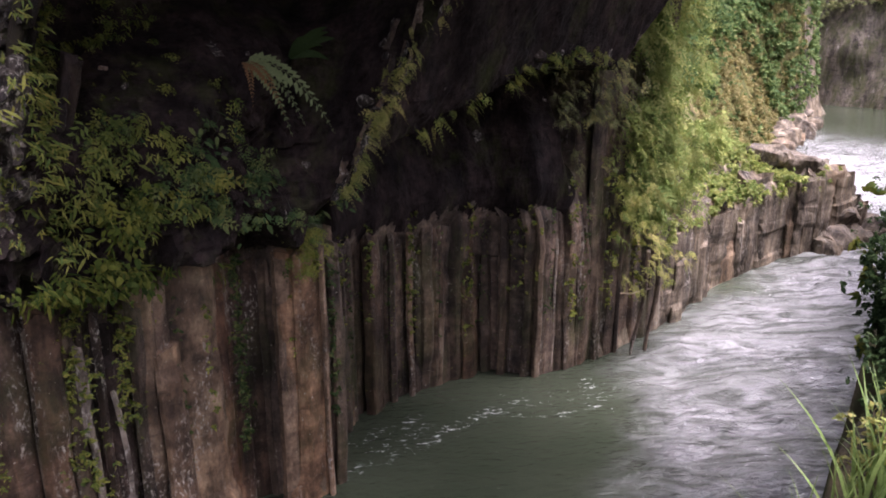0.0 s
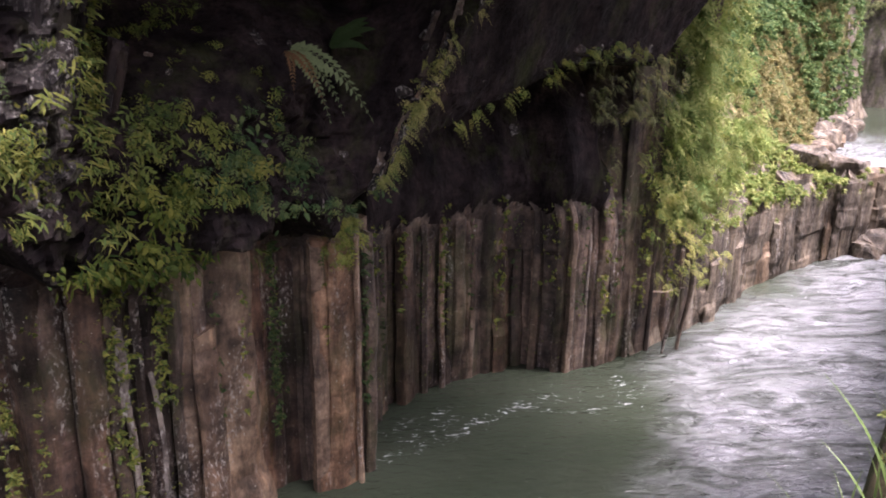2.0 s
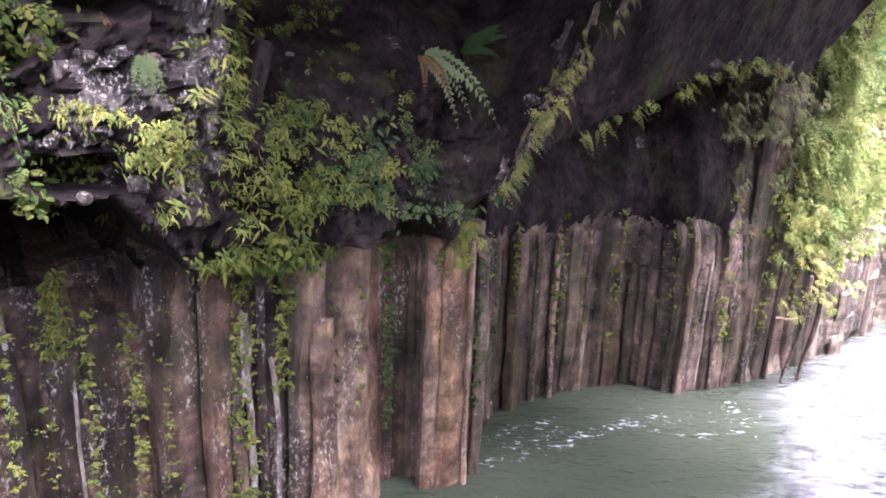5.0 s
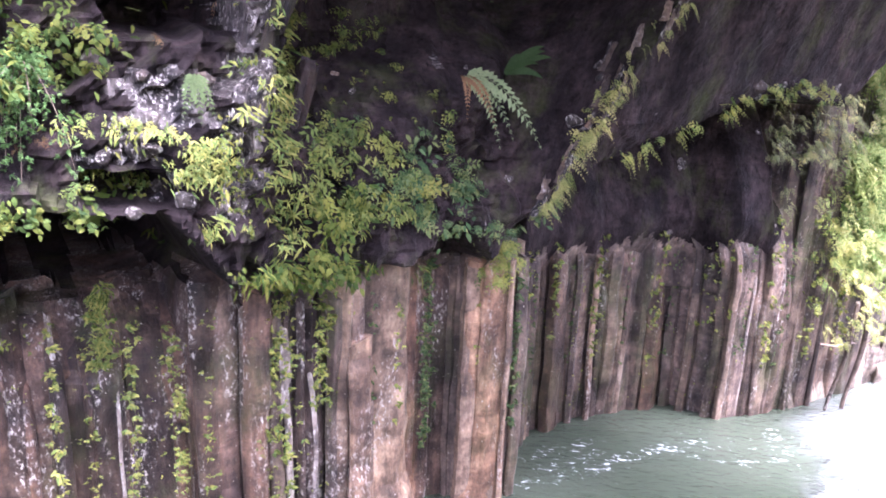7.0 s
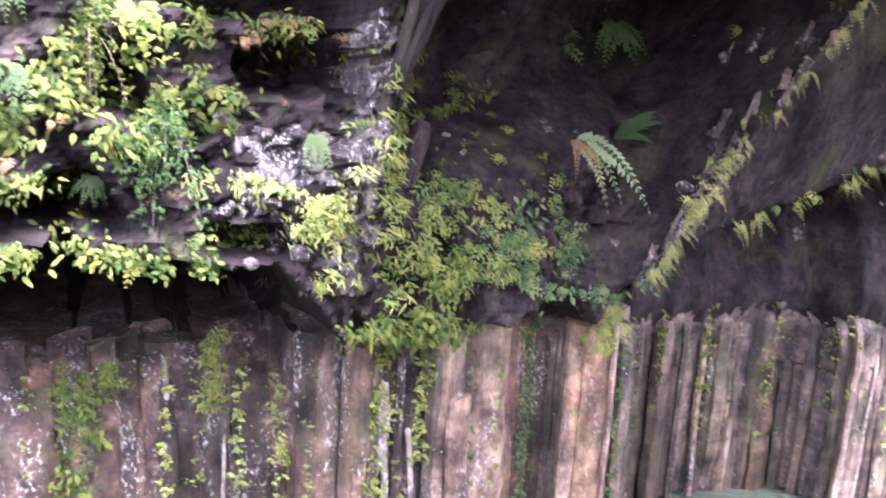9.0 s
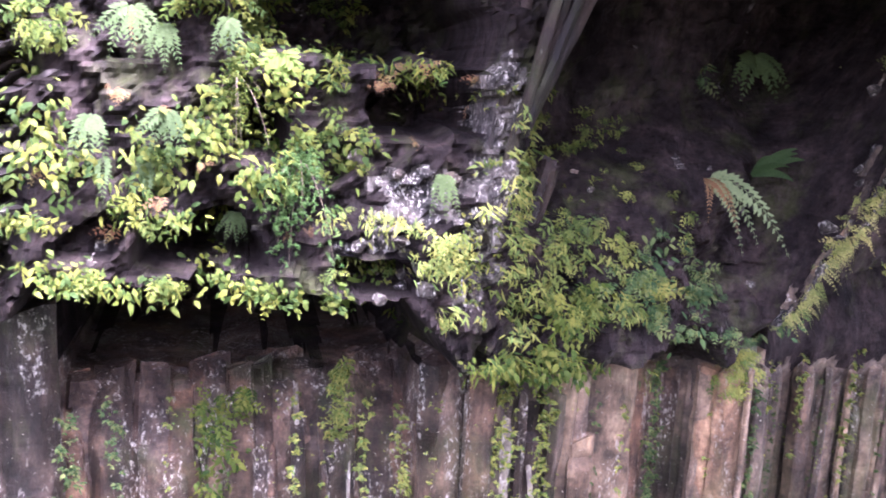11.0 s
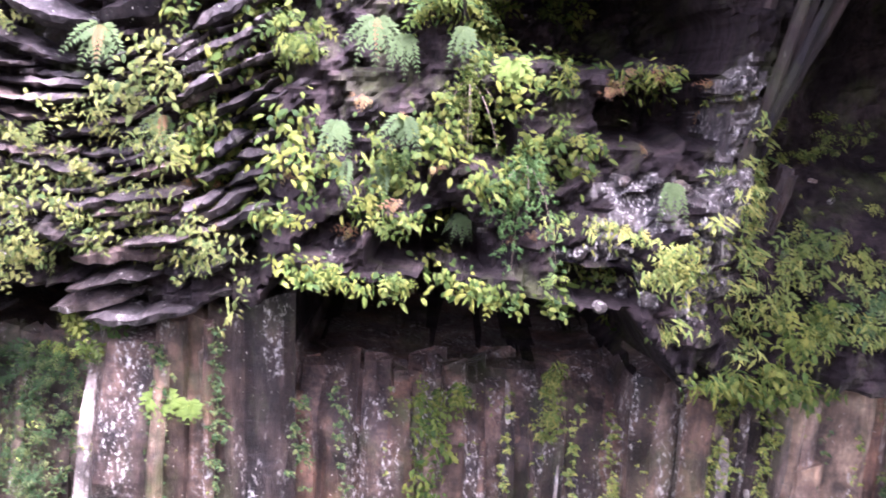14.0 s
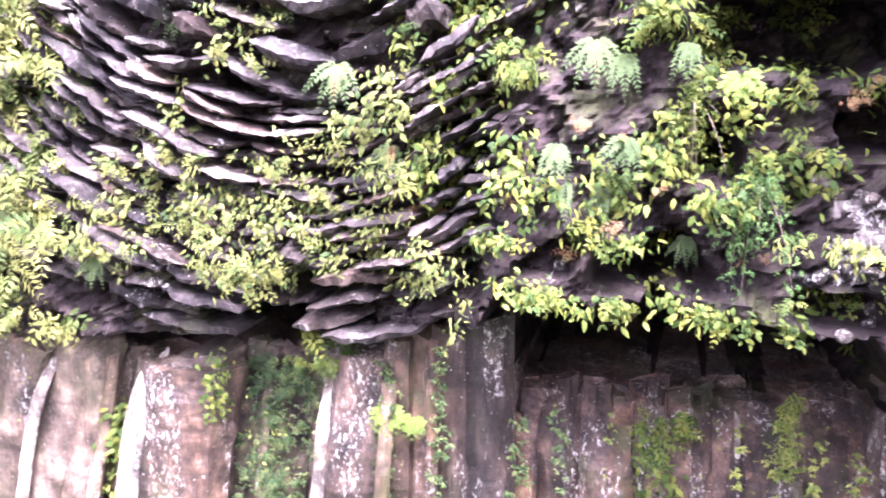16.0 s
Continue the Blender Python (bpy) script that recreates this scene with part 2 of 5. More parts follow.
# Paler than real foliage: distance haze is put into the leaf colour.
M_LEAF_HAZED = leaf("hazed_leaf", [(0.22, 0.26, 0.14), (0.33, 0.36, 0.19), (0.44, 0.45, 0.25)], 0.5)
M_LEAF_WOOD = leaf("woodland_leaf", [(0.06, 0.12, 0.05), (0.1, 0.17, 0.065), (0.15, 0.22, 0.08), (0.22, 0.27, 0.11)])
M_GRASS = leaf("grass_blade", [(0.1, 0.17, 0.05), (0.16, 0.24, 0.08), (0.24, 0.3, 0.13)], 0.3, 0.3)
M_LEAF_SHRUB = leaf("shrub_leaf", [(0.015, 0.035, 0.015), (0.03, 0.06, 0.025), (0.05, 0.09, 0.035), (0.07, 0.11, 0.045)])
M_LEAF_FRESH = leaf("fresh_leaf", [(0.06, 0.13, 0.045), (0.1, 0.18, 0.06), (0.15, 0.23, 0.08)])
M_STEM, _nt, _b = nodes_of("stem")
_nt.links.new(ramp(_nt, noise_tex(_nt, 20, (1, 1, 0.3)), [(0.3, (0.06, 0.045, 0.03)), (0.7, (0.16, 0.12, 0.08))]), _b.inputs["Base Color"])
_b.inputs["Roughness"].default_value = 0.8


def water_material():
    m, nt, bsdf = nodes_of("river_water")
    turned = nt.nodes.new("ShaderNodeMapping")
    geo = nt.nodes.new("ShaderNodeNewGeometry")
    turned.vector_type = "POINT"
    turned.inputs["Rotation"].default_value = (0, 0, radians(-8))
    nt.links.new(geo.outputs["Position"], turned.inputs["Vector"])

    def flow(scale, sx, sy, detail=6.0, dist=0.0):
        mp = nt.nodes.new("ShaderNodeMapping")
        mp.inputs["Scale"].default_value = (sx, sy, 1)
        nt.links.new(turned.outputs[0], mp.inputs["Vector"])
        n = nt.nodes.new("ShaderNodeTexNoise")
        n.inputs["Scale"].default_value, n.inputs["Detail"].default_value, n.inputs["Distortion"].default_value = scale, detail, dist
        nt.links.new(mp.outputs[0], n.inputs["Vector"])
        return n.outputs["Fac"]
    silt = ramp(nt, flow(0.5, 0.5, 1.0), [(0.3, (0.028, 0.038, 0.023)), (0.7, (0.056, 0.069, 0.045))])
    attr = nt.nodes.new("ShaderNodeAttribute")
    attr.attribute_name = "foam"
    # Pale churned water: froth, and the sky's reflection put into base colour.
    pale_mix = nt.nodes.new("ShaderNodeMath")
    pale_mix.operation = "MULTIPLY"
    nt.links.new(ramp(nt, flow(2.8, 0.32, 1.0, 9.0, 1.6), [(0.36, (0.25, 0.25, 0.25)), (0.6, WHITE)]), pale_mix.inputs[0])
    froth_sheen = nt.nodes.new("ShaderNodeAttribute")
    froth_sheen.attribute_name = "froth_sheen"
    nt.links.new(froth_sheen.outputs["Fac"], pale_mix.inputs[1])
    silt = mixc(nt, pale_mix.outputs[0], silt, (0.54, 0.55, 0.56))
    torn = flow(17.0, 0.4, 1.0, 8.0, 1.0)
    add = nt.nodes.new("ShaderNodeMath")
    add.operation = "ADD"
    nt.links.new(torn, add.inputs[0])
    nt.links.new(attr.outputs["Fac"], add.inputs[1])
    foam = ramp(nt, add.outputs[0], [(0.72, BLACK), (0.88, WHITE)])
    nt.links.new(mixc(nt, foam, silt, (0.72, 0.73, 0.74)), bsdf.inputs["Base Color"])
    nt.links.new(mixc(nt, foam, mixc(nt, froth_sheen.outputs["Fac"], (0.08, 0.08, 0.08), (0.3, 0.3, 0.3)), (0.6, 0.6, 0.6)), bsdf.inputs["Roughness"])
    bsdf.inputs["IOR"].default_value = 1.33
    swell = mixc(nt, 0.42, flow(1.4, 0.55, 1.0, 6.0, 0.8), flow(4.5, 0.45, 1.0, 6.0, 0.9))
    rip = nt.nodes.new("ShaderNodeMath")
    rip.operation = "MULTIPLY_ADD"
    rip.inputs[1].default_value, rip.inputs[2].default_value = 2.4, 0.16
    nt.links.new(froth_sheen.outputs["Fac"], rip.inputs[0])
    lift = mixc(nt, 1.0, mixc(nt, 0.42, swell, flow(11.0, 0.45, 1.0, 5.0, 0.8)), rip.outputs[0], "MULTIPLY")
    bumped(nt, bsdf, lift, 1.0, 0.3)
    return m


M_WATER = water_material()


# ---- mesh helpers ----
def mesh_of(name, verts, tris, material, smooth_faces=False):
    """A mesh from arrays of points and of triangles."""
    verts, tris = np.asarray(verts, np.float32), np.asarray(tris, np.int32)
    me = bpy.data.meshes.new(name)
    me.vertices.add(len(verts))
    me.vertices.foreach_set("co", verts.ravel())
    me.loops.add(tris.size)
    me.loops.foreach_set("vertex_index", tris.ravel())
    me.polygons.add(len(tris))
    me.polygons.foreach_set("loop_start", np.arange(0, tris.size, 3, dtype=np.int32))
    me.polygons.foreach_set("loop_total", np.full(len(tris), 3, np.int32))
    me.polygons.foreach_set("use_smooth", np.full(len(tris), smooth_faces))
    me.materials.append(material)
    me.update(calc_edges=True)
    return me


def grid_tris(n, m):
    i, j = np.meshgrid(np.arange(n - 1), np.arange(m - 1), indexing="ij")
    a = (i * m + j).ravel()
    return np.concatenate([np.stack([a, a + m, a + m + 1], 1), np.stack([a, a + m + 1, a + 1], 1)])


def stamp(template, mats):
    """Copies of a template (points, triangles) at many 4x4 matrices, as one pair of arrays."""
    v, t = template
    mats = np.asarray(mats)
    w = np.einsum("kij,nj->kni", mats[:, :3, :3], v) + mats[:, None, :3, 3]
    tt = t[None] + (np.arange(len(mats)) * len(v))[:, None, None]
    return w.reshape(-1, 3), tt.reshape(-1, 3)


def joined(pairs):
    vs, ts, n = [], [], 0
    for v, t in pairs:
        vs.append(v)
        ts.append(np.asarray(t) + n)
        n += len(v)
    return np.concatenate(vs), np.concatenate(ts)


def part(name, bm, material, parent, label=""):
    me = bpy.data.meshes.new(name)
    bm.to_mesh(me)
    bm.free()
    me.materials.append(material)
    ob = new(name, me)
    ob.parent = parent
    return tagged(ob, label)


def under(name, me, parent, m=None):
    ob = new(name, me)
    ob.parent = parent
    if m is not None:
        ob.matrix_basis = m
    return ob


# ---- the cliff: columns below, a dark slot, an overhang above; a cave and an unseen shading roof upstream ----
def base_out(u):
    """Foot of the cliff: how far it stands out of its plane."""
    return 7.5 - np.interp(u, [-14, 4.0, 4.45, 4.8, 5.1, 5.6, 6.0, 6.7, 7.9, 9.4, 9.75, 10.6, 12.1, 13.9, 15.7, 18.2, 20.2, 22.8],
                           [7.5, 7.5, 7.85, 7.8, 7.5, 7.5, 8.1, 8.6, 8.7, 8.35, 7.7, 7.5, 7.25, 7.4, 7.7, 7.7, 7.3, 6.9])


def column_top(u):
    return np.interp(u, [-14, -7, -5.9, -5.1, -4.4, -3.7, -2.7, -1.9, -1.75, -1.0, -0.3, 0.1, 0.9, 1.3, 1.7, 2.4, 3.4, 4.0, 4.5, 5.0, 5.5, 6.3, 9.5, 10.3, 10.8, 11.3],
                     [3.6, 3.6, 3.5, 3.65, 3.5, 3.75, 3.9, 4.05, 3.3, 3.25, 3.2, 3.25, 3.3, 3.3, 3.4, 3.4, 3.35, 3.42, 3.25, 3.15, 3.4, 3.1, 3.0, 3.2, 4.2, 7.0])


def overhang_foot(u):
    return np.interp(u, [-14, -7, -5.2, -4.7, -3.8, -2.9, -2.0, -1.7, -0.8, -0.4, 0.0, 0.8, 1.2, 1.5, 1.9, 2.4, 4.0, 4.25, 4.6, 4.95, 5.4, 5.8, 6.7, 7.3, 7.9, 8.5, 9.3, 10.75, 11.7, 13.0],
                     [3.8, 3.75, 3.75, 4.15, 4.2, 4.05, 4.05, 4.58, 4.46, 4.6, 4.42, 4.33, 4.4, 4.0, 3.55, 3.4, 3.42, 3.75, 3.8, 3.3, 3.8, 4.15, 4.4, 4.6, 4.8, 5.0, 5.2, 4.93, 6.05, 7.5])


def lean_of(u):
    return np.interp(u, [-8, -6, -4, -2, 0], [0.36, 0.2, 0.12, 0.0, 0.0])


def hollow(u, z, cu, cz, hu, hz, depth):
    q = np.maximum(np.abs(u - cu) / hu, np.abs(z - cz) / hz)
    return depth * (1 - smooth(0.7, 1.15, q + 0.25 * vnoise(u * 4, z * 4)))


def cliff_out(u, z):
    u, z = np.broadcast_arrays(np.asarray(u, float), np.asarray(z, float))
    wob = 0.12 * vnoise(u * 1.7, z * 1.7, 3.0)
    # behind the columns
    foot_u = u - lean_of(u) * (np.clip(z, 0, 4) - 2.5)
    niche = smooth(-5.12, -5.02, foot_u) * (1 - smooth(-3.95, -3.85, foot_u)) * 0.55 + smooth(-6.6, -6.5, foot_u) * (1 - smooth(-6.18, -6.08, foot_u)) * 0.4
    rim_back = smooth(-1.9, -1.8, u) * (1 - smooth(1.55, 1.75, u)) * (0.36 + 0.9 * np.clip(z - 2.6, 0, 1.2) ** 1.5)
    low = base_out(u) - 0.16 - niche - rim_back + 0.05 * facets(u * 4, z * 0.35, 4)
    # the slot over the columns, deep in the cave
    slot = -3.3 - 1.2 * smooth(5.9, 6.8, u) * (1 - smooth(10.0, 10.8, u)) + 2.8 * smooth(1.4, 2.0, u) * (1 - smooth(5.2, 5.9, u))
    # overhang: left mass, middle bulge, slab upstream
    left = 0.08 + 0.82 * smooth(-2.2, -1.5, u) - (0.12 + 0.1 * smooth(-2.0, -1.5, u)) * (z - 4.2)
    mid = 0.28 - 0.10 * (z - 3.5) - 1.3 * smooth(4.7, 5.7, z - 0.25 * (u - 3))
    slab = 0.45 + 0.3 * (z - 4.8)
    m_mid, m_slab = smooth(1.95, 2.9, u - 0.35 * (z - 5)), smooth(-0.12, 0.1, u - (5.34 + (z - 3.9) * 0.52))
    up = left * (1 - m_mid) + mid * m_mid
    up = up * (1 - m_slab) + slab * m_slab
    # the tilted slab ends along a line; a lower wall goes on behind it
    past = smooth(-0.1, 0.12, u - (10.75 + 0.85 * (z - 4.93)))
    up = up * (1 - past) + (low + 0.1) * past
    # ridge with a broken edge
    rd = u - (5.36 + (z - 3.9) * 0.52)
    up = up + 0.3 * np.exp(-(rd / 0.2) ** 2) * smooth(3.6, 4.1, z) * (1 - smooth(7, 8, z))
    up = up - 0.45 * np.exp(-((rd + 0.6) / 0.45) ** 2) * smooth(4.0, 4.5, z)
    # oblique sheets in the vault
    sheet = np.sin((u - 0.62 * z) * 7.5 + 1.2 * vnoise(u, z * 0.6))
    up = up + 0.05 * np.sign(sheet) * np.abs(sheet) ** 0.7 * m_mid * (1 - m_slab) * smooth(4.6, 5.4, z)
    # an unseen roof overhead, added to shade cave and vault
    shade_roof = (0.35 * smooth(0.2, 1.2, u) + 0.65 * smooth(2.2, 3.6, u)) * (1 - smooth(10.6, 11.6, u)) * smooth(7.35, 8.3, z)
    up = up + 5.6 * shade_roof
    # small hollows
    up = up - hollow(u, z, -0.5, 4.88, 0.5, 0.2, 1.3) - hollow(u, z, 1.5, 6.05, 0.5, 0.28, 1.3)
    up = up - hollow(u, z, 0.02, 5.85, 0.2, 0.25, 0.8) - hollow(u, z, 1.0, 4.6, 0.35, 0.13, 0.8) - hollow(u, z, 0.95, 6.85, 1.0, 0.45, 1.8)
    # bulge of pale rock
    up = up + 0.3 * np.exp(-((u - 1.55) / 0.5) ** 2 - ((z - 5.25) / 0.45) ** 2)
    rough = (0.1 + 0.06 * (1 - m_mid)) * facets(u * 2.6 + wob * 3, z * 3.4 + wob * 3) + 0.05 * facets(u * 7, z * 8, 5) + 0.14 * fbm(u * 1.1, z * 1.1, 1.0) + 0.09 * np.abs(fbm(u * 4.3, z * 4.9, 2.0))
    rough = rough * (1 - 0.75 * m_slab) * (1 - 0.8 * np.exp(-(rd / 0.35) ** 2)) * (1 - 0.65 * m_mid * smooth(4.7, 5.2, z)) * (1 - 0.8 * smooth(0, 0.3, shade_roof)) * (1 - 0.6 * past)
    up = up + rough
    foot = overhang_foot(u) + wob * 0.6
    k = smooth(-0.07, 0.07, z - foot)
    recede = smooth(5.8, 6.6, u) * (1 - smooth(10.4, 11.4, u))
    under_k = smooth(-0.12 - 0.5 * recede, 0.1 + 0.9 * recede, z - column_top(u))
    base = low * (1 - under_k) + np.minimum(slot + 0.15 * fbm(u * 2, z * 2), low) * under_k
    # cave wall over the columns; its dark rock stands in for shade
    cave = smooth(5.6, 6.2, u) * (1 - smooth(10.3, 10.8, u))
    wall = base_out(u) - 0.12 + 0.05 * fbm(u * 1.5, z * 1.5, 4.0) + 0.22 * smooth(2.45, 3.15, z + 0.12 * vnoise(u * 3.1, 2.0) + 0.08 * vnoise(u * 9.0, 5.0)) - 0.35 * np.clip(z - 3.2, 0, 3) ** 1.3
    base = base * (1 - cave) + np.where(z > 2.0, wall, low) * cave
    out = base * (1 - k) + up * k
    # the upstream end turns back
    return out - 2.5 * smooth(12.6, 14.5, u)


us = np.concatenate([np.arange(-34.0, -13.0, 0.4), np.arange(-13.0, -3.0, 0.06), np.arange(-3.0, 14.01, 0.045)])
zs = np.concatenate([np.arange(-0.8, 2.0, 0.2), np.arange(2.0, 2.8, 0.06), np.arange(2.8, 8.3, 0.04), np.arange(8.3, 15, 0.5)])
gu, gz = np.meshgrid(us, zs, indexing="ij")
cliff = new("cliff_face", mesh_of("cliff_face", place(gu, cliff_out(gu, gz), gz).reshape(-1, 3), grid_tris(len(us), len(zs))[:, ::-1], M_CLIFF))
cliff.data.materials.append(M_LICHEN)
tri = grid_tris(len(us), len(zs))
cu, cz = gu.ravel()[tri].mean(1), gz.ravel()[tri].mean(1)
crust = np.exp(-((cu - 1.3) / 0.5) ** 2 - ((cz - 5.25) / 0.32) ** 2) + 1.1 * np.exp(-((cu - 1.97 - 0.12 * (cz - 4.8)) / 0.2) ** 2) * smooth(4.1, 4.4, cz) * (1 - smooth(6.2, 6.8, cz))
crust = crust + 0.2 * np.exp(-((cu - 0.9) / 1.2) ** 2 - ((cz - 4.6) / 0.3) ** 2)
crust = crust + 0.45 * fbm(cu * 4, cz * 4, 6.0) > 0.55
cliff.data.materials.append(M_COLUMN)
cliff.data.materials.append(M_MAROON)
# Column colour stops at cave and slot; the darker tone above paints their shade.
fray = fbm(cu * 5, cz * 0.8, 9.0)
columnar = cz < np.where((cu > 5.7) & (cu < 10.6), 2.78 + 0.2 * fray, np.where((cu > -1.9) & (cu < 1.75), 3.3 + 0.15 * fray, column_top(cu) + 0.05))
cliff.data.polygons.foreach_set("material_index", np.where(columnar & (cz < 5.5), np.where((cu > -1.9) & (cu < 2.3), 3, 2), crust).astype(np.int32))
tagged(cliff, "dark brown overhanging basalt cliff with slots and a cave", "cliff", kind="structure")

# columns, standing in the river
EDGES = [-11.6, -10.8, -10.0, -9.2, -8.4, -7.5, -6.55, -6.1, -5.05, -4.65, -4.25, -3.87, -3.05, -2.55, -1.82, -1.4, -1.0, -0.55, -0.2, 0.16, 0.45, 0.7, 0.95,
         1.2, 1.7, 2.15, 2.45, 2.75, 3.1, 3.5, 4.1, 4.42, 4.85, 5.36, 5.62, 5.95, 6.3, 6.75, 7.2, 7.6, 8.05, 8.5, 9.0, 9.5, 9.85, 10.25, 10.65, 11.1, 11.6, 12.1, 12.6, 13.1]
STEP = {-6.55: -0.35, -5.05: -0.5, -4.65: -0.55, -4.25: -0.5, -1.82: -0.3, -1.4: -0.35, -1.0: -0.3, -0.55: -0.35, -0.2: -0.3, 0.16: -0.3, 0.45: -0.25, 0.7: -0.25, 0.95: -0.25, 1.2: -0.2, 4.1: -0.05, 4.42: -0.12, 4.85: 0.12, -6.1: 0.1, -3.87: 0.12}


def column_mesh(u0, u1, out, z0, z1, rnd, material, lean, sides=0, rows=13, back=0.0, deep=0.8, rough=0.03):
    """An uneven upright prism with chamfered edges, broken joints and a ragged top."""
    n = sides or rnd.choice([4, 5, 5, 6])
    w = (u1 - u0) * 0.5
    turn = rnd.random() * 6.28
    angles, radius = [], []
    for k in range(n):
        a, q = turn + 6.283 * (k + 0.4 * (rnd.random() - 0.5)) / n, w * (1.18 + 0.34 * rnd.random())
        c = rnd.uniform(0.07, 0.2)
        angles += [a - c, a + c]
        radius += [q * 0.985, q * rnd.uniform(0.96, 1.0)]
    n *= 2
    angles, radius = np.array(angles), np.array(radius)
    zz = np.linspace(z0, z1, rows) + np.array([0.0] + [rnd.uniform(-0.35, 0.35) * (z1 - z0) / rows for _ in range(rows - 2)] + [0.0])
    joint = set(rnd.sample(range(2, rows - 1), 4))
    du, do, sc, seed = 0.0, 0.0, 1.0, rnd.random() * 90
    slope, tip = rnd.uniform(-0.4, 0.4), rnd.uniform(0.0, 0.4)
    verts = []
    for r, z in enumerate(zz):
        if r in joint:
            du, do, sc = du + rnd.uniform(-0.03, 0.03) * min(1, w / 0.12), do + rnd.uniform(-0.06, 0.045) * min(1, w / 0.08), sc * rnd.uniform(0.91, 1.07)
        bend = 0.014 * float(vnoise(z * 0.8, seed)) + 0.008 * float(vnoise(z * 3.1, seed))
        fall = back * max(0.0, z - z1 + 0.8) ** 1.5
        for a, rad in zip(angles, radius):
            q = rad * sc * (1 + rnd.uniform(-rough, rough))
            x, y = q * math.cos(a), q * math.sin(a)
            zr = z if r < rows - 1 else z + slope * x - tip * (y + w) + rnd.uniform(-0.06, 0.02)
            verts.append(((u0 + u1) / 2 + x + du + bend + lean * (z - 2.5), out - w * 1.15 * deep + y * deep + do + 0.5 * bend - fall, zr))
    faces = []
    for r in range(rows - 1):
        for k in range(n):
            a, b = r * n + k, r * n + (k + 1) % n
            faces += [(a, b, b + n), (a, b + n, a + n)]
    top = (rows - 1) * n
    faces += [(top, top + k, top + k + 1) for k in range(1, n - 1)]
    v = np.array(verts)
    return mesh_of("basalt_column", place(v[:, 0], v[:, 1], v[:, 2]), faces, material)


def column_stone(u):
    """Darker maroon stone under the overhang, tan stone beside the cave."""
    return M_TAN if 3.1 < u < 4.1 or 4.85 < u < 5.4 else M_FLECK if -2.55 < u < -1.85 or 2.3 < u < 3.1 else M_MAROON if -3.6 < u < 2.3 or 4.1 < u < 4.85 or -6.1 < u < -5.0 else M_COLUMN


rnd = random.Random(11)
WHOLE = (3.5, 2.75, -3.87, -6.1, -9.2)
for u0, u1 in zip(EDGES, EDGES[1:]):
    um = (u0 + u1) / 2
    cave, rim = 5.9 < um < 10.6, -1.85 < um < 1.7
    step = STEP.get(u0, 0.0)
    # the wide columns are bundles of slimmer ones
    cuts = 1 if u0 in WHOLE or u1 - u0 < 0.3 else rnd.choice([2, 2, 3])
    inner = [u0] + sorted(u0 + (u1 - u0) * (k + rnd.uniform(-0.25, 0.25)) / cuts for k in range(1, cuts)) + [u1]
    for a, b in zip(inner, inner[1:]):
        c = (a + b) / 2
        out = float(base_out(c)) + (-0.3 + rnd.uniform(-0.04, 0.04) if rim else step + rnd.uniform(-0.06, 0.06))
        top = float(column_top(c)) + rnd.uniform(-0.05, 0.12)
        if cave or rim:
            top = rnd.uniform(3.35, 3.5) if cave else rnd.uniform(3.16, 3.32)
        wide = max(b - a, 0.16) * (1.3 if cave else 1.45 if rim else 1.15 if b - a < 0.65 else 0.85)
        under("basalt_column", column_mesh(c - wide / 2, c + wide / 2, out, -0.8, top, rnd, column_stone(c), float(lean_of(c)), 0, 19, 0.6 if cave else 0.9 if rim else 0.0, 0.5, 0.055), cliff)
    # slim ribs in the joints
    if u1 < 12 and rnd.random() < 0.8:
        wr = rnd.uniform(0.03, 0.075)
        rim = rim or -2.0 < u1 < 1.8
        step = -0.3 if rim else step
        reach = rnd.uniform(3.2, 3.4) if cave else rnd.uniform(3.05, 3.2) if rim else float(column_top(u1)) * rnd.uniform(0.9, 1.0)
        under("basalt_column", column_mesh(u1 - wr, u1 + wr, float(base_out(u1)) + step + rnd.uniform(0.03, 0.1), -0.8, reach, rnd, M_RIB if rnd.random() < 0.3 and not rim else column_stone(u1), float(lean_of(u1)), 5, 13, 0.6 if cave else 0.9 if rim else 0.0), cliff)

# leaning ribs of rock in the vault, closing up towards their feet
for foot_u, foot_z, tilt, w, out, z1, mat in [(1.98, 5.2, 0.2, 0.045, 0.6, 8.3, M_SHEET), (2.02, 5.0, 0.27, 0.04, 0.66, 8.3, M_SHEET), (2.08, 5.1, 0.32, 0.045, 0.6, 8.3, M_SHEET), (2.13, 5.3, 0.38, 0.04, 0.64, 8.3, M_SHEET), (2.2, 5.5, 0.47, 0.06, 0.54, 8.3, M_SHEET),
                                              (2.6, 4.6, 0.3, 0.06, 0.12, 5.55, M_SHEET), (2.7, 4.75, 0.34, 0.04, 0.05, 5.5, M_SHEET)]:
    mid_u = foot_u - tilt * (foot_z - 2.5)
    under("rock_sheet", column_mesh(mid_u - w, mid_u + w, out, foot_z, z1, rnd, mat, tilt, 5, 19, 0.0, 0.6, 0.09), cliff)

# ---- fan of bent slabs in the overhang ----
FAN_U, FAN_Z = -3.8, 9.5


